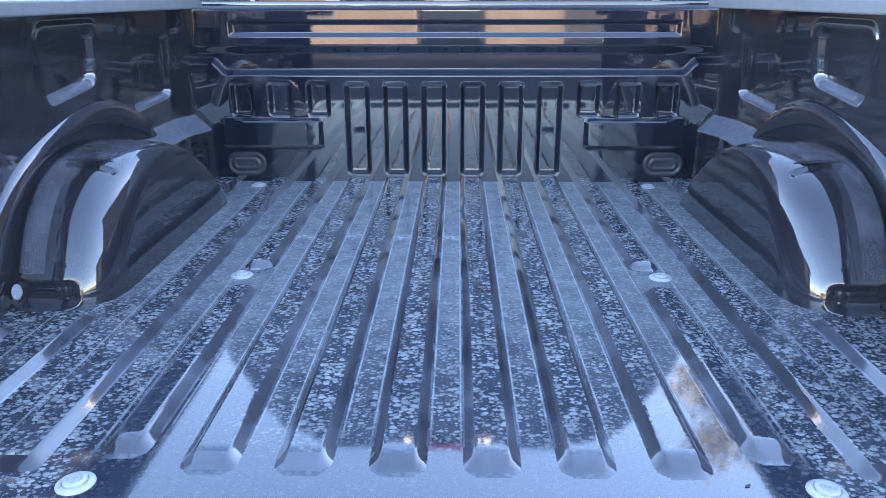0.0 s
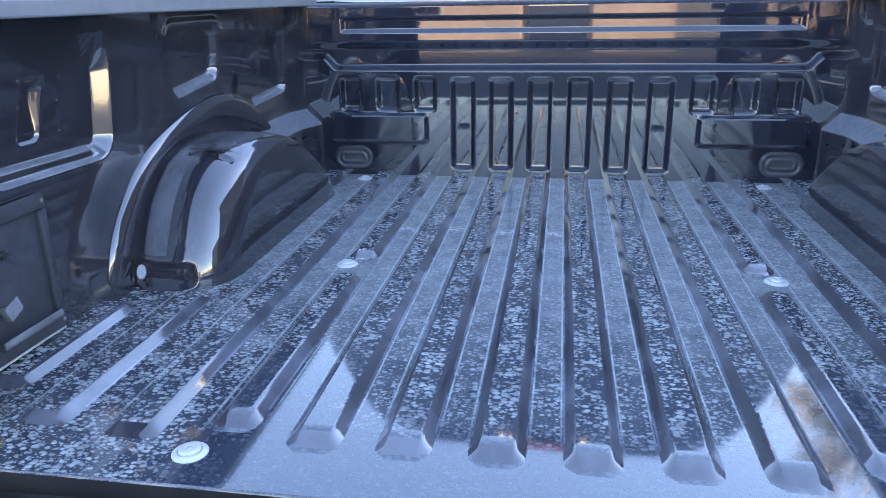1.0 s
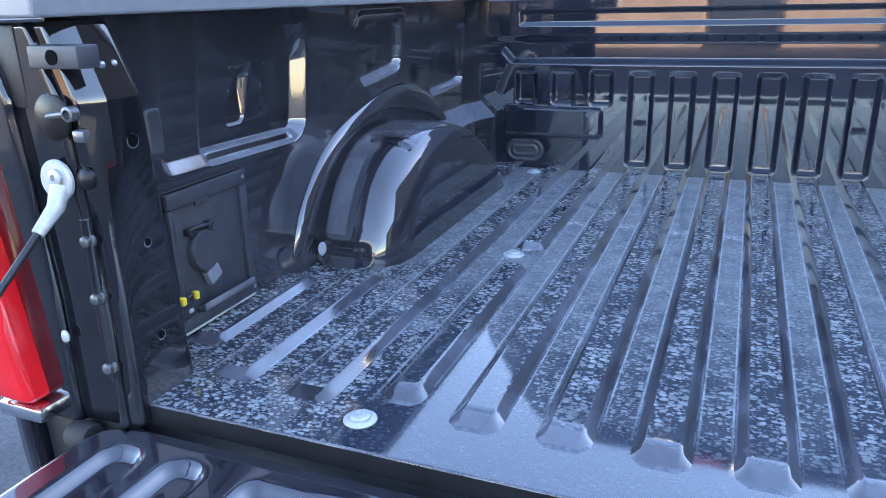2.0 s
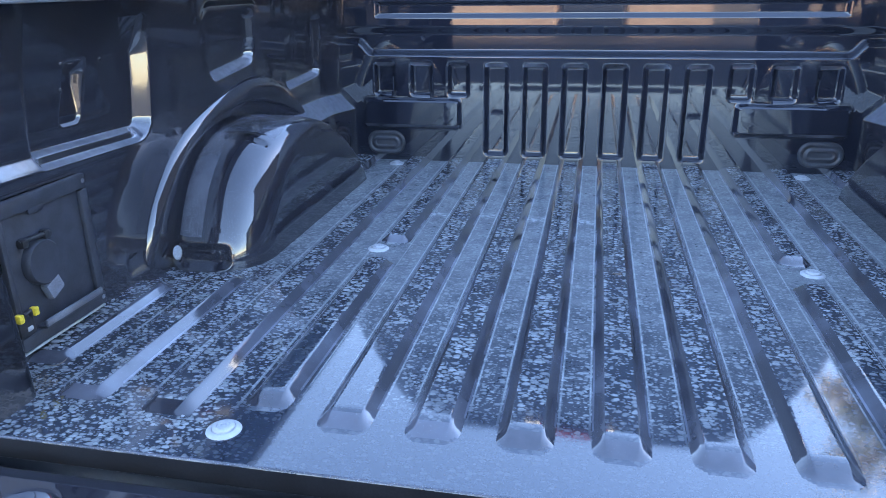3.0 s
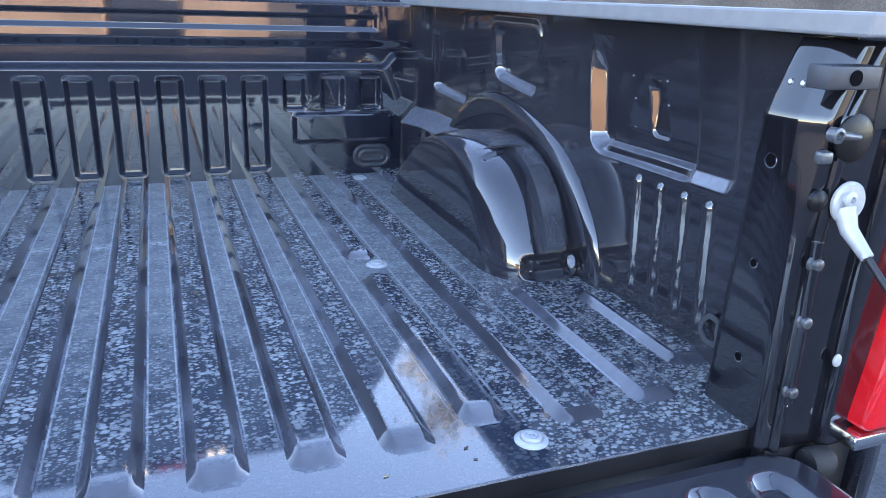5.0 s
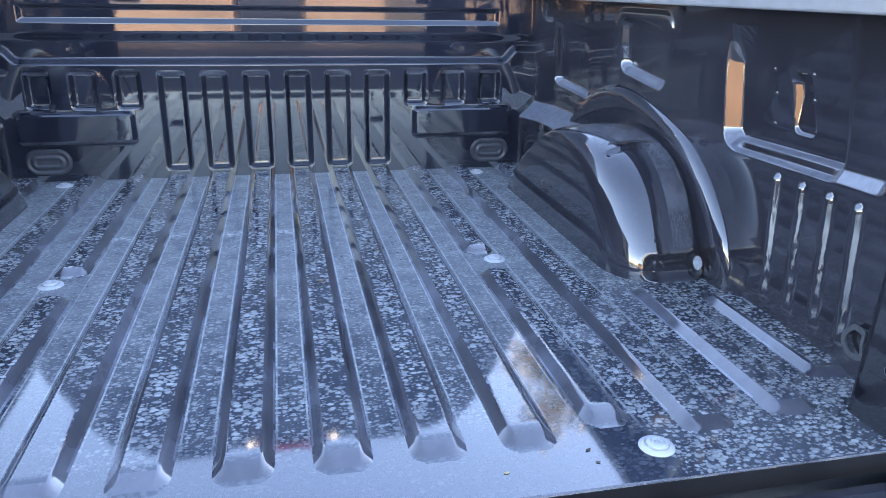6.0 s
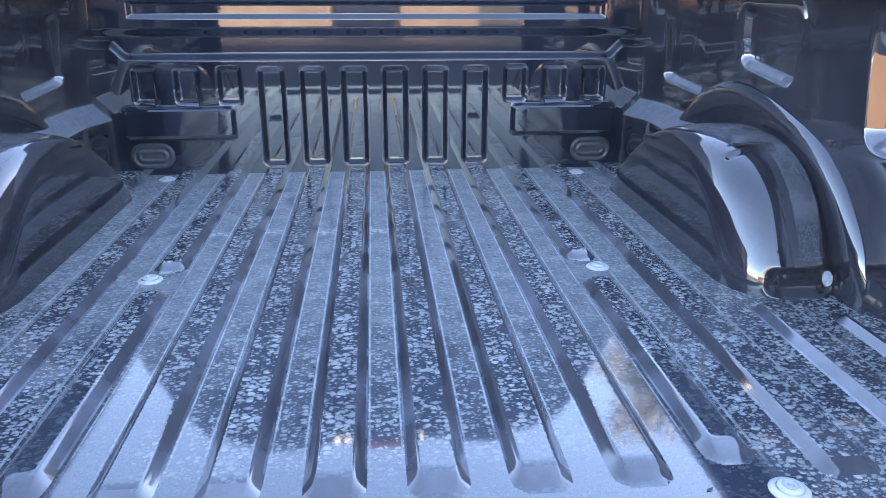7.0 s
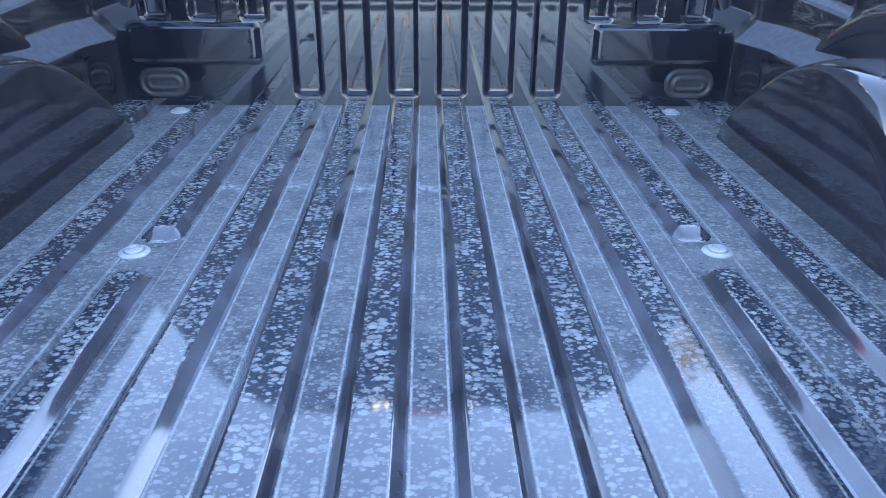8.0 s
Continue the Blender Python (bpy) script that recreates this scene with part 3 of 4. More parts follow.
def wheelhouse(s):
    """The rounded box over a rear wheel: arched strip, rolled corner, flat inner face, a hollow at its foot."""
    n = 300
    A, B = dense(ARCH, n), dense(ARCH_IN, n)
    rows = []
    for x, f in ((0.860, 0.915), (0.850, 0.935), (0.842, 0.955), (0.834, 0.974), (0.827, 0.988), (0.820, 0.996), (0.812, 1.0)):
        rows.append((np.full(n, x), 0.985 + (A[:, 0] - 0.985) * (0.4 + 0.6 * f), A[:, 1] * f))
    for x in np.arange(0.806, 0.770, -0.006):
        rows.append((np.full(n, x), A[:, 0], A[:, 1]))
    for k in range(1, 27):
        t = math.pi / 2 * k / 26
        c, sn = max(0.0, math.cos(t)) ** 0.92, math.sin(t) ** 0.92
        rows.append((np.full(n, 0.660 + 0.110 * (1 - sn)), B[:, 0] + (A[:, 0] - B[:, 0]) * c, B[:, 1] + (A[:, 1] - B[:, 1]) * c))
    for f in (0.8, 0.55, 0.3, 0.1, 0.002):
        rows.append((np.full(n, 0.660), 1.05 + (B[:, 0] - 1.05) * f, B[:, 1] * f))
    X, Y, Z = (np.stack([r[i] for r in rows]) for i in range(3))
    near = Y < 0.75
    Y = Y + near * 0.016 * (1.35 - 14.0 * np.clip(Z, 0, 0.064)) * step(-rrect(X, Z, 0.712, 0.848, 0.002, 0.064, 0.022), 0, 0.020)
    Z = Z - 0.005 * step(-rrect(X, Y, 0.694, 0.792, 0.793, 0.811, 0.004), 0, 0.005) * (Z > 0.15)
    m = len(rows)
    pts = np.stack([s * X, Y, Z - 0.002], -1).reshape(-1, 3)
    I, J = np.meshgrid(np.arange(m - 1), np.arange(n - 1), indexing="ij")
    a = (I * n + J).ravel()
    quads = np.stack([a, a + 1, a + n + 1, a + n], -1)
    if s > 0:
        quads = quads[:, ::-1]
    ob = part("wheelhouse", (pts.tolist(), quads.tolist()), [M_PAINT, M_PAINT_WET], truck, "black gloss wheelhouse beaded with water", angle=60)
    for p in ob.data.polygons:
        p.material_index = 1 if 4 <= p.index // (n - 1) < (12 if p.center.y < 0.83 else 26 if p.center.z > 0.20 else 12) and 0.62 < p.center.y < 1.22 and p.center.z > 0.07 else 0
    part("crown_rib", rod([(s * 0.700, 0.813, 0.2480), (s * 0.745, 0.813, 0.2520), (s * 0.792, 0.813, 0.2520)], [0.0015, 0.0035, 0.002], 10), M_PAINT, ob)
    end = part("end_facet", turned([(0.013, -0.006), (0.013, -0.001), (0.012, 0.0), (0.0005, 0.0004)], (s * 0.832, 0.619, 0.036), (-0.55 * s, -0.75, 0.6), 24), M_PAINT_WET, ob)
    for v in end.data.vertices:
        v.co.x = s * 0.832 + (v.co.x - s * 0.832) * 0.62
        v.co.z = 0.036 + (v.co.z - 0.036) * 1.3
    return ob


def upright(profile, z0, z1, lean, s, steps=28):
    """A folded sheet: a plan line of (x, y), drawn up from z0 to z1; lean moves it outwards at height z."""
    vs, fs = [], []
    zs = np.linspace(z0, z1, steps)
    for z in zs:
        for x, y in profile:
            edge = 0.018 * min(1.0, max(0.0, (z - 0.15) / 0.27)) ** 1.3 * min(1.0, max(0.0, (0.04 - y) / 0.03))
            vs.append((s * (x + lean(z) + edge), y - 0.07 * max(0.0, z) * min(1.0, max(0.0, (y - 0.07) / 0.04)), z))
    m = len(profile)
    for j in range(steps - 1):
        for i in range(m - 1):
            q = (j * m + i, j * m + i + 1, (j + 1) * m + i + 1, (j + 1) * m + i)
            fs.append(q if s > 0 else q[::-1])
    return vs, fs


def rear_post(s):
    plan = [(0.870, 0.121)] + [tuple(q) for q in smoothed([(0.790, 0.119), (0.776, 0.119), (0.776, 0.100)], 2)] + [(0.776, 0.060)]
    plan += [tuple(q) for q in smoothed([(0.776, 0.034), (0.776, 0.006), (0.793, 0.003)], 3)]
    plan += [tuple(q) for q in smoothed([(0.796, 0.003), (0.799, -0.006), (0.806, -0.006), (0.809, 0.002), (0.814, 0.002)], 2)]
    plan += [(0.850, 0.001), (0.872, -0.001)] + [tuple(q) for q in smoothed([(0.876, -0.001), (0.879, -0.014), (0.888, -0.014)], 2)] + [(0.930, -0.012), (0.975, -0.008)]
    post = part("rear_post", upright(plan, -0.03, 0.532, lambda z: 0.36 * max(0.0, z - 0.437), s, 90), M_POST, truck, "black painted rear post with round holes", angle=50)
    thick(post, 0.003, 1.0)
    for y in (0.045, 0.065):
        part("rivet", turned([(0.005, 0), (0.005, 0.002), (0.003, 0.0045), (0.0005, 0.005)], (s * 0.790, y, 0.478), (-s, 0, 0.25), 14), M_STEEL, post)
    # dark discs stand for the holes; offset steel discs paint their lower glints
    for z, r in ((0.378, 0.0092), (0.235, 0.0062), (0.092, 0.0066)):
        rim = part("hole_rim", turned([(r + 0.0010, 0.0), (r + 0.0008, 0.0004), (r + 0.0004, 0.0005), (r - 0.0003, 0.0006), (0.0005, 0.0005)], (s * 0.7732, 0.062, z), (-s, 0, 0), 24), M_STEEL, post)
        part("hole", turned([(r, 0.0), (r, 0.0012), (0.0005, 0.0013)], (s * 0.7732, 0.062 - 0.0006, z + 0.0008), (-s, 0, 0), 24), M_HOLE, rim)
    for z in (0.256, 0.174, 0.069):
        b = turned([(0.0115, 0.0), (0.0118, 0.002), (0.0105, 0.0045), (0.0080, 0.0052), (0.0078, 0.011), (0.0060, 0.0125), (0.0005, 0.013)], (s * 0.805, -0.005, z), (0, -1, 0), 18)
        part("bolt_head", b, M_STUD, post)
    part("plug", turned([(0.010, 0.0), (0.010, 0.002), (0.007, 0.004), (0.0005, 0.0045)], (s * 0.878, -0.012, 0.108), (0, -1, 0), 18), M_BOLT, post, "pale plastic plug")
    # bump stop, latch pin and the stay cable's upper end
    stop = part("bump_stop", box(s * 0.742, s * 0.822, -0.034, 0.0, 0.480, 0.507, 0.003), M_GREY, post, "grey rubber bump stop")
    part("hole", turned([(0.009, 0.0), (0.009, 0.0015), (0.0005, 0.0016)], (s * 0.782, -0.034, 0.4935), (0, -1, 0), 20), M_HOLE, stop)
    part("latch_plate", turned([(0.030, 0.0), (0.030, 0.003), (0.027, 0.005), (0.0005, 0.006)], (s * 0.829, -0.006, 0.418), (0, -1, 0), 30), M_EDGE, post)
    pin = part("latch_pin", rod([(s * 0.829, -0.014, 0.420), (s * 0.798, -0.016, 0.424), (s * 0.788, -0.016, 0.425)], [0.005, 0.005, 0.005], 12), M_STUD, post)
    part("pin_head", turned([(0.0095, -0.006), (0.0095, 0.006), (0.006, 0.007), (0.0055, 0.002), (0.0005, 0.0018)], (s * 0.786, -0.018, 0.425), (0, -1, 0), 20), M_STUD, pin)
    part("striker", box(s * 0.776, s * 0.796, -0.014, 0.0, 0.388, 0.404, 0.004), M_STUD, post)
    part("rubber_bumper", turned([(0.014, 0.0), (0.014, 0.006), (0.009, 0.010), (0.0005, 0.011)], (s * 0.792, -0.002, 0.340), (0, -1, 0), 20), M_EDGE, post)
    part("rod_cover", rod([(s * 0.806, -0.005, 0.285), (s * 0.806, -0.005, 0.05)], 0.0085, 14), M_POST, post)
    part("hinge_cup", turned([(0.020, -0.02), (0.022, -0.014), (0.022, 0.014), (0.019, 0.02), (0.012, 0.021), (0.0005, 0.022)], (s * 0.870, -0.020, -0.050), (s, 0, 0), 24), M_RUBBER, post)
    # stay cable
    eye = bmesh.new()
    add(eye, turned([(0.027, 0.0), (0.027, 0.004), (0.024, 0.007), (0.0005, 0.0075)], (s * 0.833, -0.012, 0.338), (0, -1, 0), 28))
    add(eye, turned([(0.0105, 0.007), (0.0105, 0.012), (0.008, 0.014), (0.0045, 0.0145), (0.004, 0.010), (0.0005, 0.010)], (s * 0.827, -0.012, 0.344), (0, -1, 0), 20))
    add(eye, rod([(s * 0.828, -0.016, 0.330), (s * 0.826, -0.030, 0.306), (s * 0.830, -0.060, 0.279)], [0.014, 0.011, 0.008], 14))
    cable = part("stay_cable", rod([(s * 0.830, -0.055, 0.283), (s * 0.835, -0.16, 0.194), (s * 0.822, -0.30, 0.075), (s * 0.815, -0.43, -0.025)], 0.005, 10), M_BLACK, truck, "black stay cable with a pale eyelet")
    part("eyelet", eye, M_BOLT, cable)
    shift = 0.004 if s > 0 else -0.007
    for ob in [post, cable, *post.children_recursive, *cable.children_recursive]:
        for v in ob.data.vertices:
            v.co.x += s * (shift - 0.02 * max(-0.1, v.co.z - 0.09))
    return post


for s in (-1, 1):
    side = side_sheet(s)
    wheelhouse(s)
    arch_flange(s)
    # moulded cap along the top of the side
    part("rail_cap", box(s * 0.772, s * 0.900, -0.045, YB + 0.02, 0.538, 0.566, 0.004), M_RAIL, truck, "dark grey plastic rail cap", smooth=False)
    rear_post(s)

# outer shell of the bed, with the wheel openings
def outer_place(s):
    def place(u, v):
        bulge = 0.985 - 0.05 * np.clip((v - 0.2) / 0.36, 0, 1) ** 2 - 0.03 * np.clip((-0.1 - v) / 0.4, 0, 1)
        return s * bulge, u, v
    return place


def not_wheel(cy):
    return lambda u, v: np.hypot(u - cy, v + 0.50) > 0.46


for s in (-1, 1):
    ob = part("outer_side", grid(np.arange(-0.02, 1.74, 0.02), np.arange(-0.52, 0.545, 0.02), outer_place(s), not_wheel(0.98), flip=s > 0), M_PAINT, truck, "black outer bed side")
    thick(ob, 0.02, -1.0)
    part("rear_jamb", box(s * 0.80, s * 0.975, 0.004, 0.03, -0.45, -0.03, 0.004), M_BLACK, truck)
    part("upper_jamb", box(s * 0.86, s * 0.955, -0.004, 0.03, 0.425, 0.53, 0.004), M_BLACK, truck)

# tailgate, lying open
def tail_edge(u, v):
    return rrect(u, v, -0.855, 0.855, -0.58, 0.022, 0.07)


def tail_place(u, v):
    z = np.full_like(u, -0.034)
    for s in (-1, 1):
        for c in (0.755, 0.650):
            z = z - 0.018 * inside(rrect(u, v, s * c - 0.040, s * c + 0.040, -0.46, -0.030, 0.035), 0.022)
    z = z - 0.016 * inside(rrect(u, v, -0.56, 0.56, -0.46, -0.035, 0.03), 0.022)
    z = z - 0.016 * step(tail_edge(u, v), -0.022, 0.0)
    return u, v, z


gate = part("tailgate", grid(np.arange(-0.855, 0.8551, 0.005), np.arange(-0.58, 0.0221, 0.005), tail_place, lambda u, v: tail_edge(u, v) < 0.002), M_GATE, truck, "black painted tailgate, lowered, with stamped recesses")
thick(gate, 0.05, -1.0)

part("rear_sill", box(-0.88, 0.88, 0.030, 0.060, -0.30, -0.034, 0.003), M_BLACK, truck)

# ---- power outlet panel, left side only
PX = -0.852
panel = part("outlet_panel", box(PX - 0.004, PX + 0.004, 0.196, 0.388, 0.026, 0.258, 0.003), M_GREY, truck, "grey plastic power outlet panel with a round cap")
fr = bmesh.new()
for a in ((0.190, 0.395, 0.236, 0.262), (0.190, 0.395, 0.022, 0.046), (0.190, 0.202, 0.046, 0.236), (0.375, 0.395, 0.046, 0.236)):
    add(fr, box(PX, PX + 0.011, a[0], a[1], a[2], a[3], 0.004))
part("panel_frame", fr, M_GREY, panel)
part("notch", box(PX + 0.006, PX + 0.011, 0.255, 0.288, 0.229, 0.240, 0.002), M_GREY, panel)
part("round_cap", turned([(0.037, 0.0), (0.037, 0.010), (0.034, 0.014), (0.0005, 0.015)], (PX + 0.004, 0.262, 0.150), (1, 0, 0), 32), M_GREY, panel, "grey round outlet cap")
part("cap_hinge", rod([(PX + 0.012, 0.222, 0.193), (PX + 0.016, 0.240, 0.195), (PX + 0.014, 0.286, 0.192)], [0.0055, 0.0035, 0.0045], 10), M_BLACK, panel)
for y in (0.228, 0.276):
    part("hinge_knuckle", box(PX + 0.006, PX + 0.020, y - 0.007, y + 0.007, 0.184, 0.199, 0.004), M_BLACK, panel)
tab = part("cap_tab", box(PX + 0.010, PX + 0.026, 0.252, 0.288, 0.094, 0.116, 0.004), M_SIDE_PLUG, panel, "pale pull tab of the cap")
for v in tab.data.vertices:
    v.co.z += 0.30 * (v.co.y - 0.270)
    v.co.x -= 0.45 * (v.co.z - 0.094)
tray = part("tray", box(PX + 0.002, PX + 0.022, 0.232, 0.372, 0.046, 0.052, 0.002), M_GREY, panel)
part("tray_lip", box(PX + 0.019, PX + 0.024, 0.232, 0.372, 0.050, 0.062, 0.002), M_SIDE_PLUG, tray)
part("latch_body", box(PX + 0.004, PX + 0.018, 0.182, 0.216, 0.050, 0.082, 0.004), M_BLACK, panel)
for y in (0.187, 0.219):
    part("yellow_tab", box(PX + 0.010, PX + 0.022, y - 0.005, y + 0.005, 0.077, 0.091, 0.0025), M_YELLOW, panel, "yellow plastic tab")
part("bracket", rod([(PX + 0.014, 0.194, 0.070), (PX + 0.018, 0.198, 0.088), (PX + 0.018, 0.208, 0.090), (PX + 0.014, 0.213, 0.070)], 0.0035, 8), M_BLACK, panel)
part("white_tag", box(PX + 0.010, PX + 0.020, 0.196, 0.208, 0.058, 0.066, 0.0025), M_BOLT, panel)
for y, z in ((0.386, 0.250), (0.386, 0.036)):
    part("screw", turned([(0.004, 0.0), (0.004, 0.0015), (0.0005, 0.002)], (PX + 0.010, y, z), (1, 0, 0), 12), M_STEEL, panel)
part("sealing_strip", box(PX - 0.002, PX + 0.008, 0.186, 0.392, 0.0165, 0.0205, 0.001), M_BOLT, panel, "pale strip along the panel's foot")

def side_plug():
    """A flat rounded rubber plug in the side before the rear post."""
    def place(u, v):
        d = rrect(u, v, 0.176, 0.214, 0.325, 0.402, 0.012)
        return -0.851 + 0.006 * inside(d, 0.006), u, v
    us, vs = np.arange(0.174, 0.2161, 0.002), np.arange(0.323, 0.4041, 0.002)
    ob = part("side_plug", grid(us, vs, place, lambda u, v: rrect(u, v, 0.176, 0.214, 0.325, 0.402, 0.012) < 0.001), M_PLUG, truck, "grey rubber plug")
    return thick(ob, 0.003, -1.0)


side_plug()

# ---- tie-down eye, right side only
eye = bmesh.new()
vs, fs, n = [], [], 36
for k in range(n):
    a = 2 * math.pi * k / n
    r = 1 + 0.22 * math.cos(3 * a + 0.4)
    for f, dx in ((1.0, 0.0), (1.0, 0.003), (0.68, 0.003), (0.68, 0.0)):
        vs.append((0.846 - dx, 0.196 + 0.022 * r * f * math.cos(a), 0.064 + 0.032 * (1 if f == 1 else 1) * (1 + 0.15 * math.cos(2 * a)) * f * math.sin(a)))
for k in range(n):
    for c in range(4):
        i, j = k * 4, ((k + 1) % n) * 4
        fs.append((i + c, i + (c + 1) % 4, j + (c + 1) % 4, j + c))
part("tie_down_eye", (vs, fs), M_EYE, truck, "grey steel tie-down eye", angle=30)

# ---- cab
def ring_loft(rings):
    """A closed body over rectangular rings (z, half width, rear y, front y) with rounded corners."""
    vs, fs, n = [], [], 0
    for z, w, y0, y1 in rings:
        r = min(0.10, w * 0.4)
        loop = []
        for cx, cy, a0 in ((w - r, y1 - r, 0), (-w + r, y1 - r, 90), (-w + r, y0 + r, 180), (w - r, y0 + r, 270)):
            for k in range(6):
                a = radians(a0 + 90 * k / 5)
                loop.append((cx + r * math.cos(a), cy + r * math.sin(a), z))
        n = len(loop)
        vs += loop
    for j in range(len(rings) - 1):
        for k in range(n):
            i = (k + 1) % n
            fs.append((j * n + k, j * n + i, (j + 1) * n + i, (j + 1) * n + k))
    fs.append(tuple(range(n - 1, -1, -1)))
    fs.append(tuple(range((len(rings) - 1) * n, len(rings) * n)))
    return vs, fs


cab = part("cab", ring_loft([(-0.48, 0.93, 1.80, 4.25), (-0.40, 0.98, 1.79, 4.25), (0.10, 1.0, 1.785, 4.25), (0.38, 0.98, 1.785, 4.25), (0.46, 0.945, 1.785, 4.15), (0.61, 0.91, 1.785, 3.98), (0.745, 0.872, 1.79, 3.83), (0.90, 0.795, 1.79, 3.62), (1.04, 0.690, 1.79, 3.42), (1.11, 0.60, 1.80, 3.25), (1.15, 0.45, 1.86, 3.05)]), M_PAINT, truck, "black crew cab")
part("rear_window", ring_loft([(0.50, 0.72, 1.778, 1.90), (0.75, 0.70, 1.780, 1.90), (0.97, 0.60, 1.780, 1.92)]), M_GLASS, cab, "dark rear window")
lamp = part("high_brake_lamp", box(-0.20, 0.16, 1.775, 1.83, 1.062, 1.102, 0.008), M_BLACK, cab, "high brake lamp with cargo lights")
part("red_lens", box(-0.10, 0.06, 1.767, 1.785, 1.067, 1.097, 0.004), M_RED, lamp)
for x in (-0.155, 0.115):
    for dx in (-0.019, 0.019):
        part("cargo_light", box(x + dx - 0.012, x + dx + 0.012, 1.767, 1.785, 1.073, 1.092, 0.003), M_WHITE_LENS, lamp)
for s in (-1, 1):
    part("side_window", grid(np.linspace(1.98, 3.5, 8), np.linspace(0.48, 0.97, 8), lambda u, v: (s * (np.interp(v, [0.46, 0.61, 0.745, 0.90, 1.04], [0.945, 0.91, 0.872, 0.795, 0.69]) + 0.006), u, v)), M_GLASS, cab)
part("bonnet", ring_loft([(-0.48, 0.93, 4.0, 5.55), (-0.35, 0.985, 4.0, 5.68), (0.15, 0.99, 4.0, 5.66), (0.30, 0.95, 4.0, 5.55), (0.36, 0.80, 4.0, 5.40)]), M_PAINT, truck, "black bonnet and front wings")
part("bumper", box(-0.92, 0.92, -0.16, 0.0, -0.42, -0.22, 0.03), M_CHROME, truck, "chrome rear bumper")
part("chassis", box(-0.45, 0.45, 0.1, 5.3, -0.42, -0.12, 0.03), M_BLACK, truck)


def wheel(s, y):
    x = s * 0.84
    t = part("wheel", turned([(0.20, -0.12), (0.34, -0.135), (0.395, -0.115), (0.405, -0.06), (0.405, 0.06), (0.395, 0.115), (0.34, 0.135), (0.20, 0.12)], (x, y, GROUND + 0.405), (s, 0, 0), 40), M_TYRE, truck, "black tyre on a dark rim")
    part("rim", turned([(0.21, 0.05), (0.235, 0.125), (0.20, 0.122), (0.17, 0.07), (0.06, 0.09), (0.02, 0.095)], (x, y, GROUND + 0.405), (s, 0, 0), 30), M_STEEL, t)


for s in (-1, 1):
    wheel(s, 0.98)
    wheel(s, 4.66)
    lampo = part("tail_lamp", box(s * 0.922, s * 1.005, -0.050, 0.02, 0.000, 0.36, 0.014, 3), M_RED, truck, "red tail lamp lens")
    for v in lampo.data.vertices:
        v.co.x += s * 0.13 * max(0.0, v.co.z)
    part("lamp_trim", box(s * 0.912, s * 1.00, -0.046, 0.0, -0.028, -0.004, 0.006), M_CHROME, lampo)

# ---------------------------------------------------------------- behind and beside: buildings and trees
def house(name, x0, x1, y, depth, h, material, label, windows=(), pitch=0.12):
    h0 = thing(name, ((x0 + x1) / 2, y, GROUND), label, "house")
    part("wall", box(x0, x1, y - depth, y, GROUND, GROUND + h), material, h0, smooth=False)
    bm = bmesh.new()
    p = [bm.verts.new(q) for q in ((x0 - .4, y + .4, GROUND + h), (x1 + .4, y + .4, GROUND + h), (x1 + .4, y - depth - .4, GROUND + h), (x0 - .4, y - depth - .4, GROUND + h), (x0 - .4, y - depth / 2, GROUND + h + depth * pitch), (x1 + .4, y - depth / 2, GROUND + h + depth * pitch))]
    for f in ((0, 1, 5, 4), (2, 3, 4, 5), (1, 2, 5), (3, 0, 4), (3, 2, 1, 0)):
        bm.faces.new([p[i] for i in f])
    part("roof", bm, M_ROOF, h0, smooth=False)
    for a, b, z0, z1, kind in windows:
        w = part(kind, box(a, b, y - 0.05, y + 0.03, GROUND + z0, GROUND + z1, 0.01), M_TRIM, h0)
        part("pane" if kind == "window" else "leaf", box(a + 0.07, b - 0.07, y, y + 0.045, GROUND + z0 + 0.07, GROUND + z1 - 0.07, 0.008), M_GLASS if kind == "window" else M_DOOR, w)
    return h0


house("garage", -5.2, -1.2, -17.5, 5, 2.35, M_SIDING, "low tan garage in warm sunlight", ((-4.2, -3.4, 0.9, 1.7, "window"),))
house("garage", 0.8, 3.0, -17.5, 5, 2.35, M_SIDING, "narrow low tan garage in warm sunlight", ())
house("garage", -17.0, -7.6, -17.5, 6, 2.6, M_SIDING_DULL, "long tan garage in warm sunlight", ((-16.2, -15.4, 0.9, 1.7, "window"),))
house("house", 3.6, 15, -24, 8, 3.0, M_SIDING_PALE, "low pale house with a dark roof", ((5, 6.4, 1, 2.2, "window"), (8, 9.4, 1, 2.2, "window"), (12, 13.4, 1, 2.2, "window")))
# out of view, added to keep direct sun off the truck
block = thing("apartment_building", (19, 14, GROUND), "unseen dark brown three-storey building, added to keep the sun off the truck", "apartment building")
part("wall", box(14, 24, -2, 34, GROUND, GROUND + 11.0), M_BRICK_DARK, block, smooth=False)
part("roof", box(13.6, 24.4, -2.4, 34.4, GROUND + 11.0, GROUND + 11.4), M_ROOF, block, smooth=False)


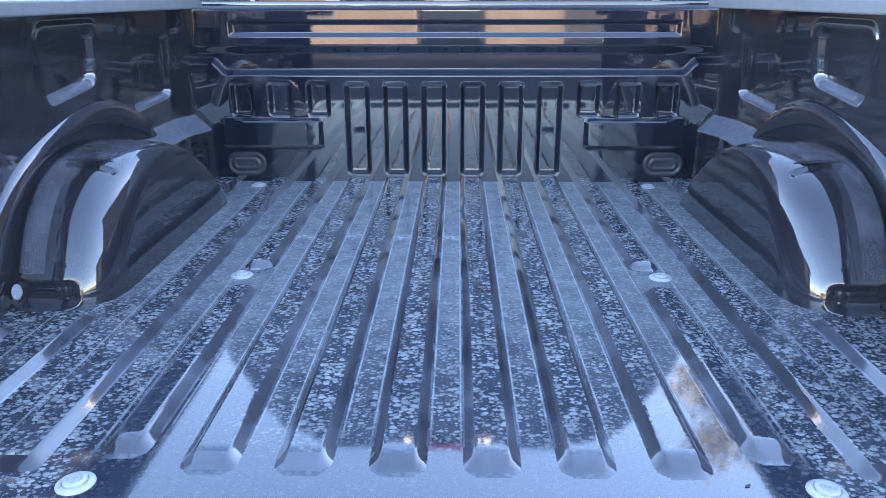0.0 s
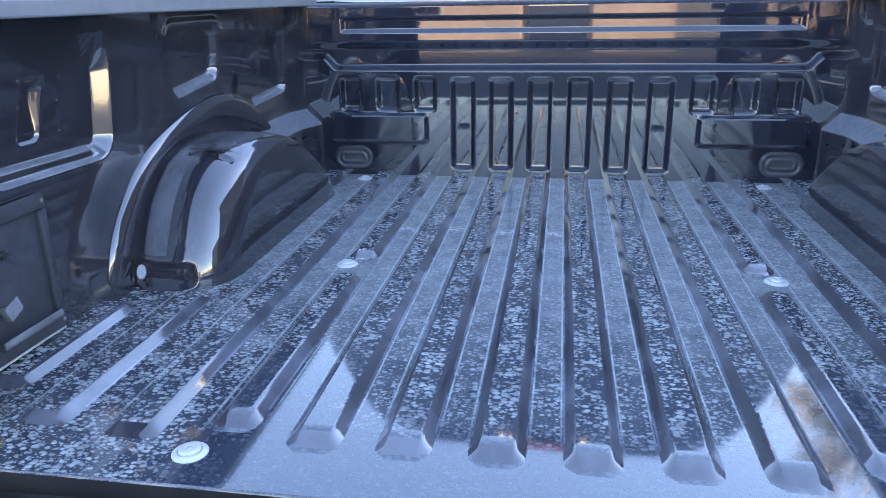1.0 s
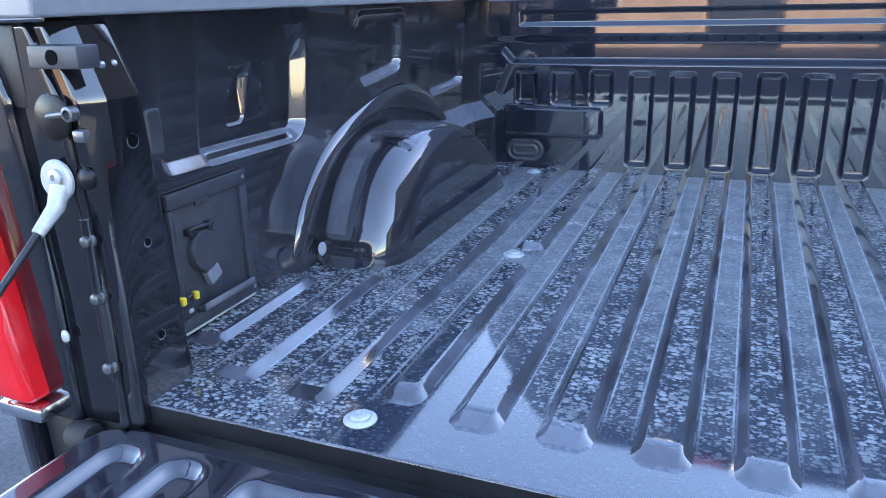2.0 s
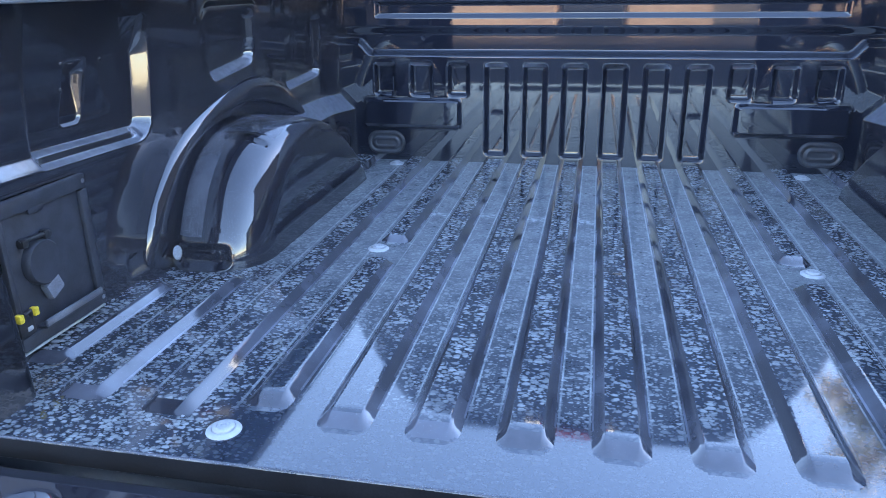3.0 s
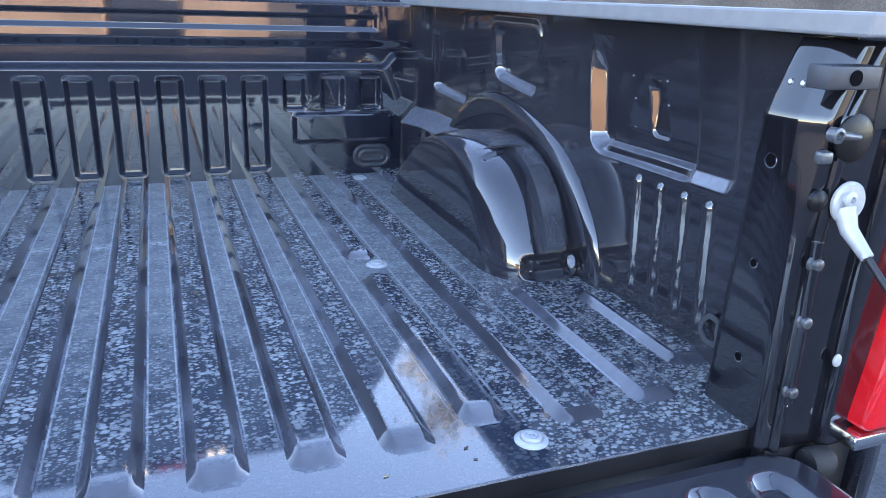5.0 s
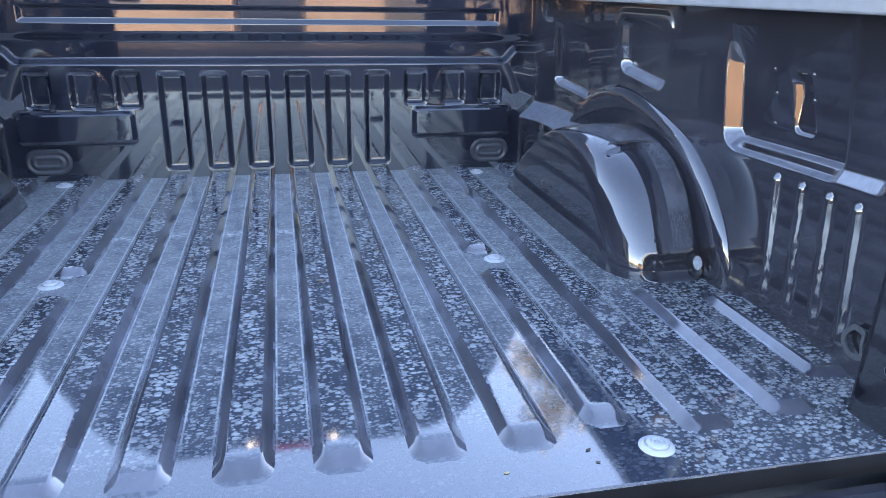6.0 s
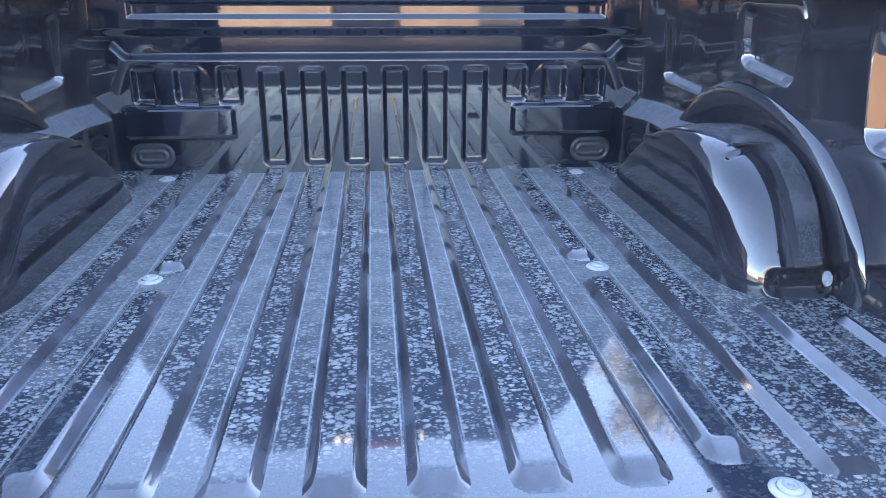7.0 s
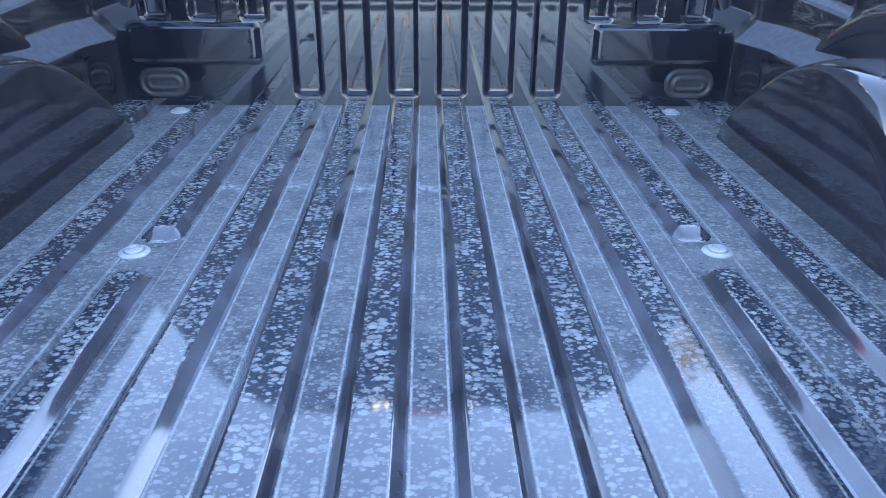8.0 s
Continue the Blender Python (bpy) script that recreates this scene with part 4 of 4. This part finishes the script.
def tree(x, y, height, spread, seed):
    """A bare-limbed tree with a ragged crown of many small dry leaves."""
    rng = random.Random(seed)
    t = thing("tree", (x, y, GROUND), "tree with a ragged crown of dry tan leaves", "tree")
    trunk = rod([(x, y, GROUND), (x + 0.1, y, GROUND + height * 0.3), (x + 0.05, y + 0.1, GROUND + height * 0.7), (x, y, GROUND + height * 0.96)], [0.22, 0.17, 0.09, 0.02], 10)
    tips = []
    for k in range(34):
        z = GROUND + height * rng.uniform(0.28, 0.92)
        a = rng.uniform(0, 2 * math.pi)
        reach = spread * (1.1 - (z - GROUND) / height) * rng.uniform(0.6, 1.1) + 0.3
        a0 = Vector((x, y, z))
        tip = a0 + Vector((reach * math.cos(a), reach * math.sin(a), reach * rng.uniform(0.15, 0.5)))
        mid = a0.lerp(tip, 0.5) + Vector((0, 0, 0.12))
        add(trunk, rod([a0, mid, tip], [0.045, 0.025, 0.008], 6))
        tips += [a0.lerp(tip, f) for f in (0.45, 0.7, 0.85, 1.0)]
    part("trunk", trunk, M_BARK, t)
    vs, fs = [], []
    for tip in tips:
        for _ in range(130):
            c = tip + Vector((rng.gauss(0, 0.26), rng.gauss(0, 0.26), rng.gauss(0, 0.22)))
            u = Vector((rng.gauss(0, 1), rng.gauss(0, 1), rng.gauss(0, 1))).normalized()
            w = u.orthogonal().normalized()
            n, l = len(vs), rng.uniform(0.06, 0.12)
            vs += [tuple(c - u * l), tuple(c + w * l * 0.5), tuple(c + u * l), tuple(c - w * l * 0.5)]
            fs.append((n, n + 1, n + 2, n + 3))
    part("crown", (vs, fs), M_LEAF, t, smooth=False)
    return t


tree(5.5, 11.5, 9.2, 2.7, 4)


# ---------------------------------------------------------------- loose bits in the bed
def leaf_flake(x, y, z, length, turn, material, label, wide=0.22):
    """A curled scrap of dry leaf lying on the floor."""
    vs, fs = [], []
    for i in range(7):
        f = i / 6 - 0.5
        w = wide * length * (1 - (2 * f) ** 2) + 0.0004
        for e in (-1, 0, 1):
            lx, ly = f * length, e * w + 0.25 * length * f * f
            vs.append((x + lx * math.cos(turn) - ly * math.sin(turn), y + lx * math.sin(turn) + ly * math.cos(turn), z + 0.0006 + 0.6 * abs(f) * abs(f) * length + 0.15 * abs(e) * w))
    for i in range(6):
        for e in range(2):
            a = i * 3 + e
            fs.append((a, a + 3, a + 4, a + 1))
    ob = mesh_ob("leaf_flake", (vs, fs), material)
    thick(ob, 0.0004, 0.0)
    return tagged(ob, label, "leaf")


leaf_flake(0.374, 0.096, 0.0, 0.008, 0.4, M_BARK, "dark curled scrap of dry leaf on the bed floor")
leaf_flake(0.376, 0.069, 0.0, 0.006, -0.5, M_BARK, "dark curled scrap of dry leaf on the bed floor")
leaf_flake(0.256, 0.070, 0.0, 0.007, 0.2, M_LEAF, "small pale scrap of leaf on the bed floor")
leaf_flake(-0.800, 0.205, 0.0, 0.032, 1.1, M_BARK, "thin brown leaf stalk on the bed floor", wide=0.035)
leaf_flake(0.066, 0.708, 0.0125, 0.018, 0.3, M_BARK, "dark scrap of wet leaf on a floor ridge")

rng = random.Random(7)
vs, fs = [], []
for _ in range(70):
    cx, cy, q = -0.782 + rng.gauss(0, 0.011), 0.150 + rng.gauss(0, 0.013), rng.uniform(0.0008, 0.0026)
    n, a = len(vs), rng.uniform(0, 3)
    vs += [(cx + q * math.cos(a + k * 2.1), cy + q * math.sin(a + k * 2.1), -0.0002) for k in range(3)] + [(cx, cy, q * 1.1)]
    fs += [(n, n + 1, n + 3), (n + 1, n + 2, n + 3), (n + 2, n, n + 3)]
tagged(mesh_ob("grit", (vs, fs), M_DIRT, smooth=False), "scatter of tan grit beside the rear post", "grit", kind="stuff")
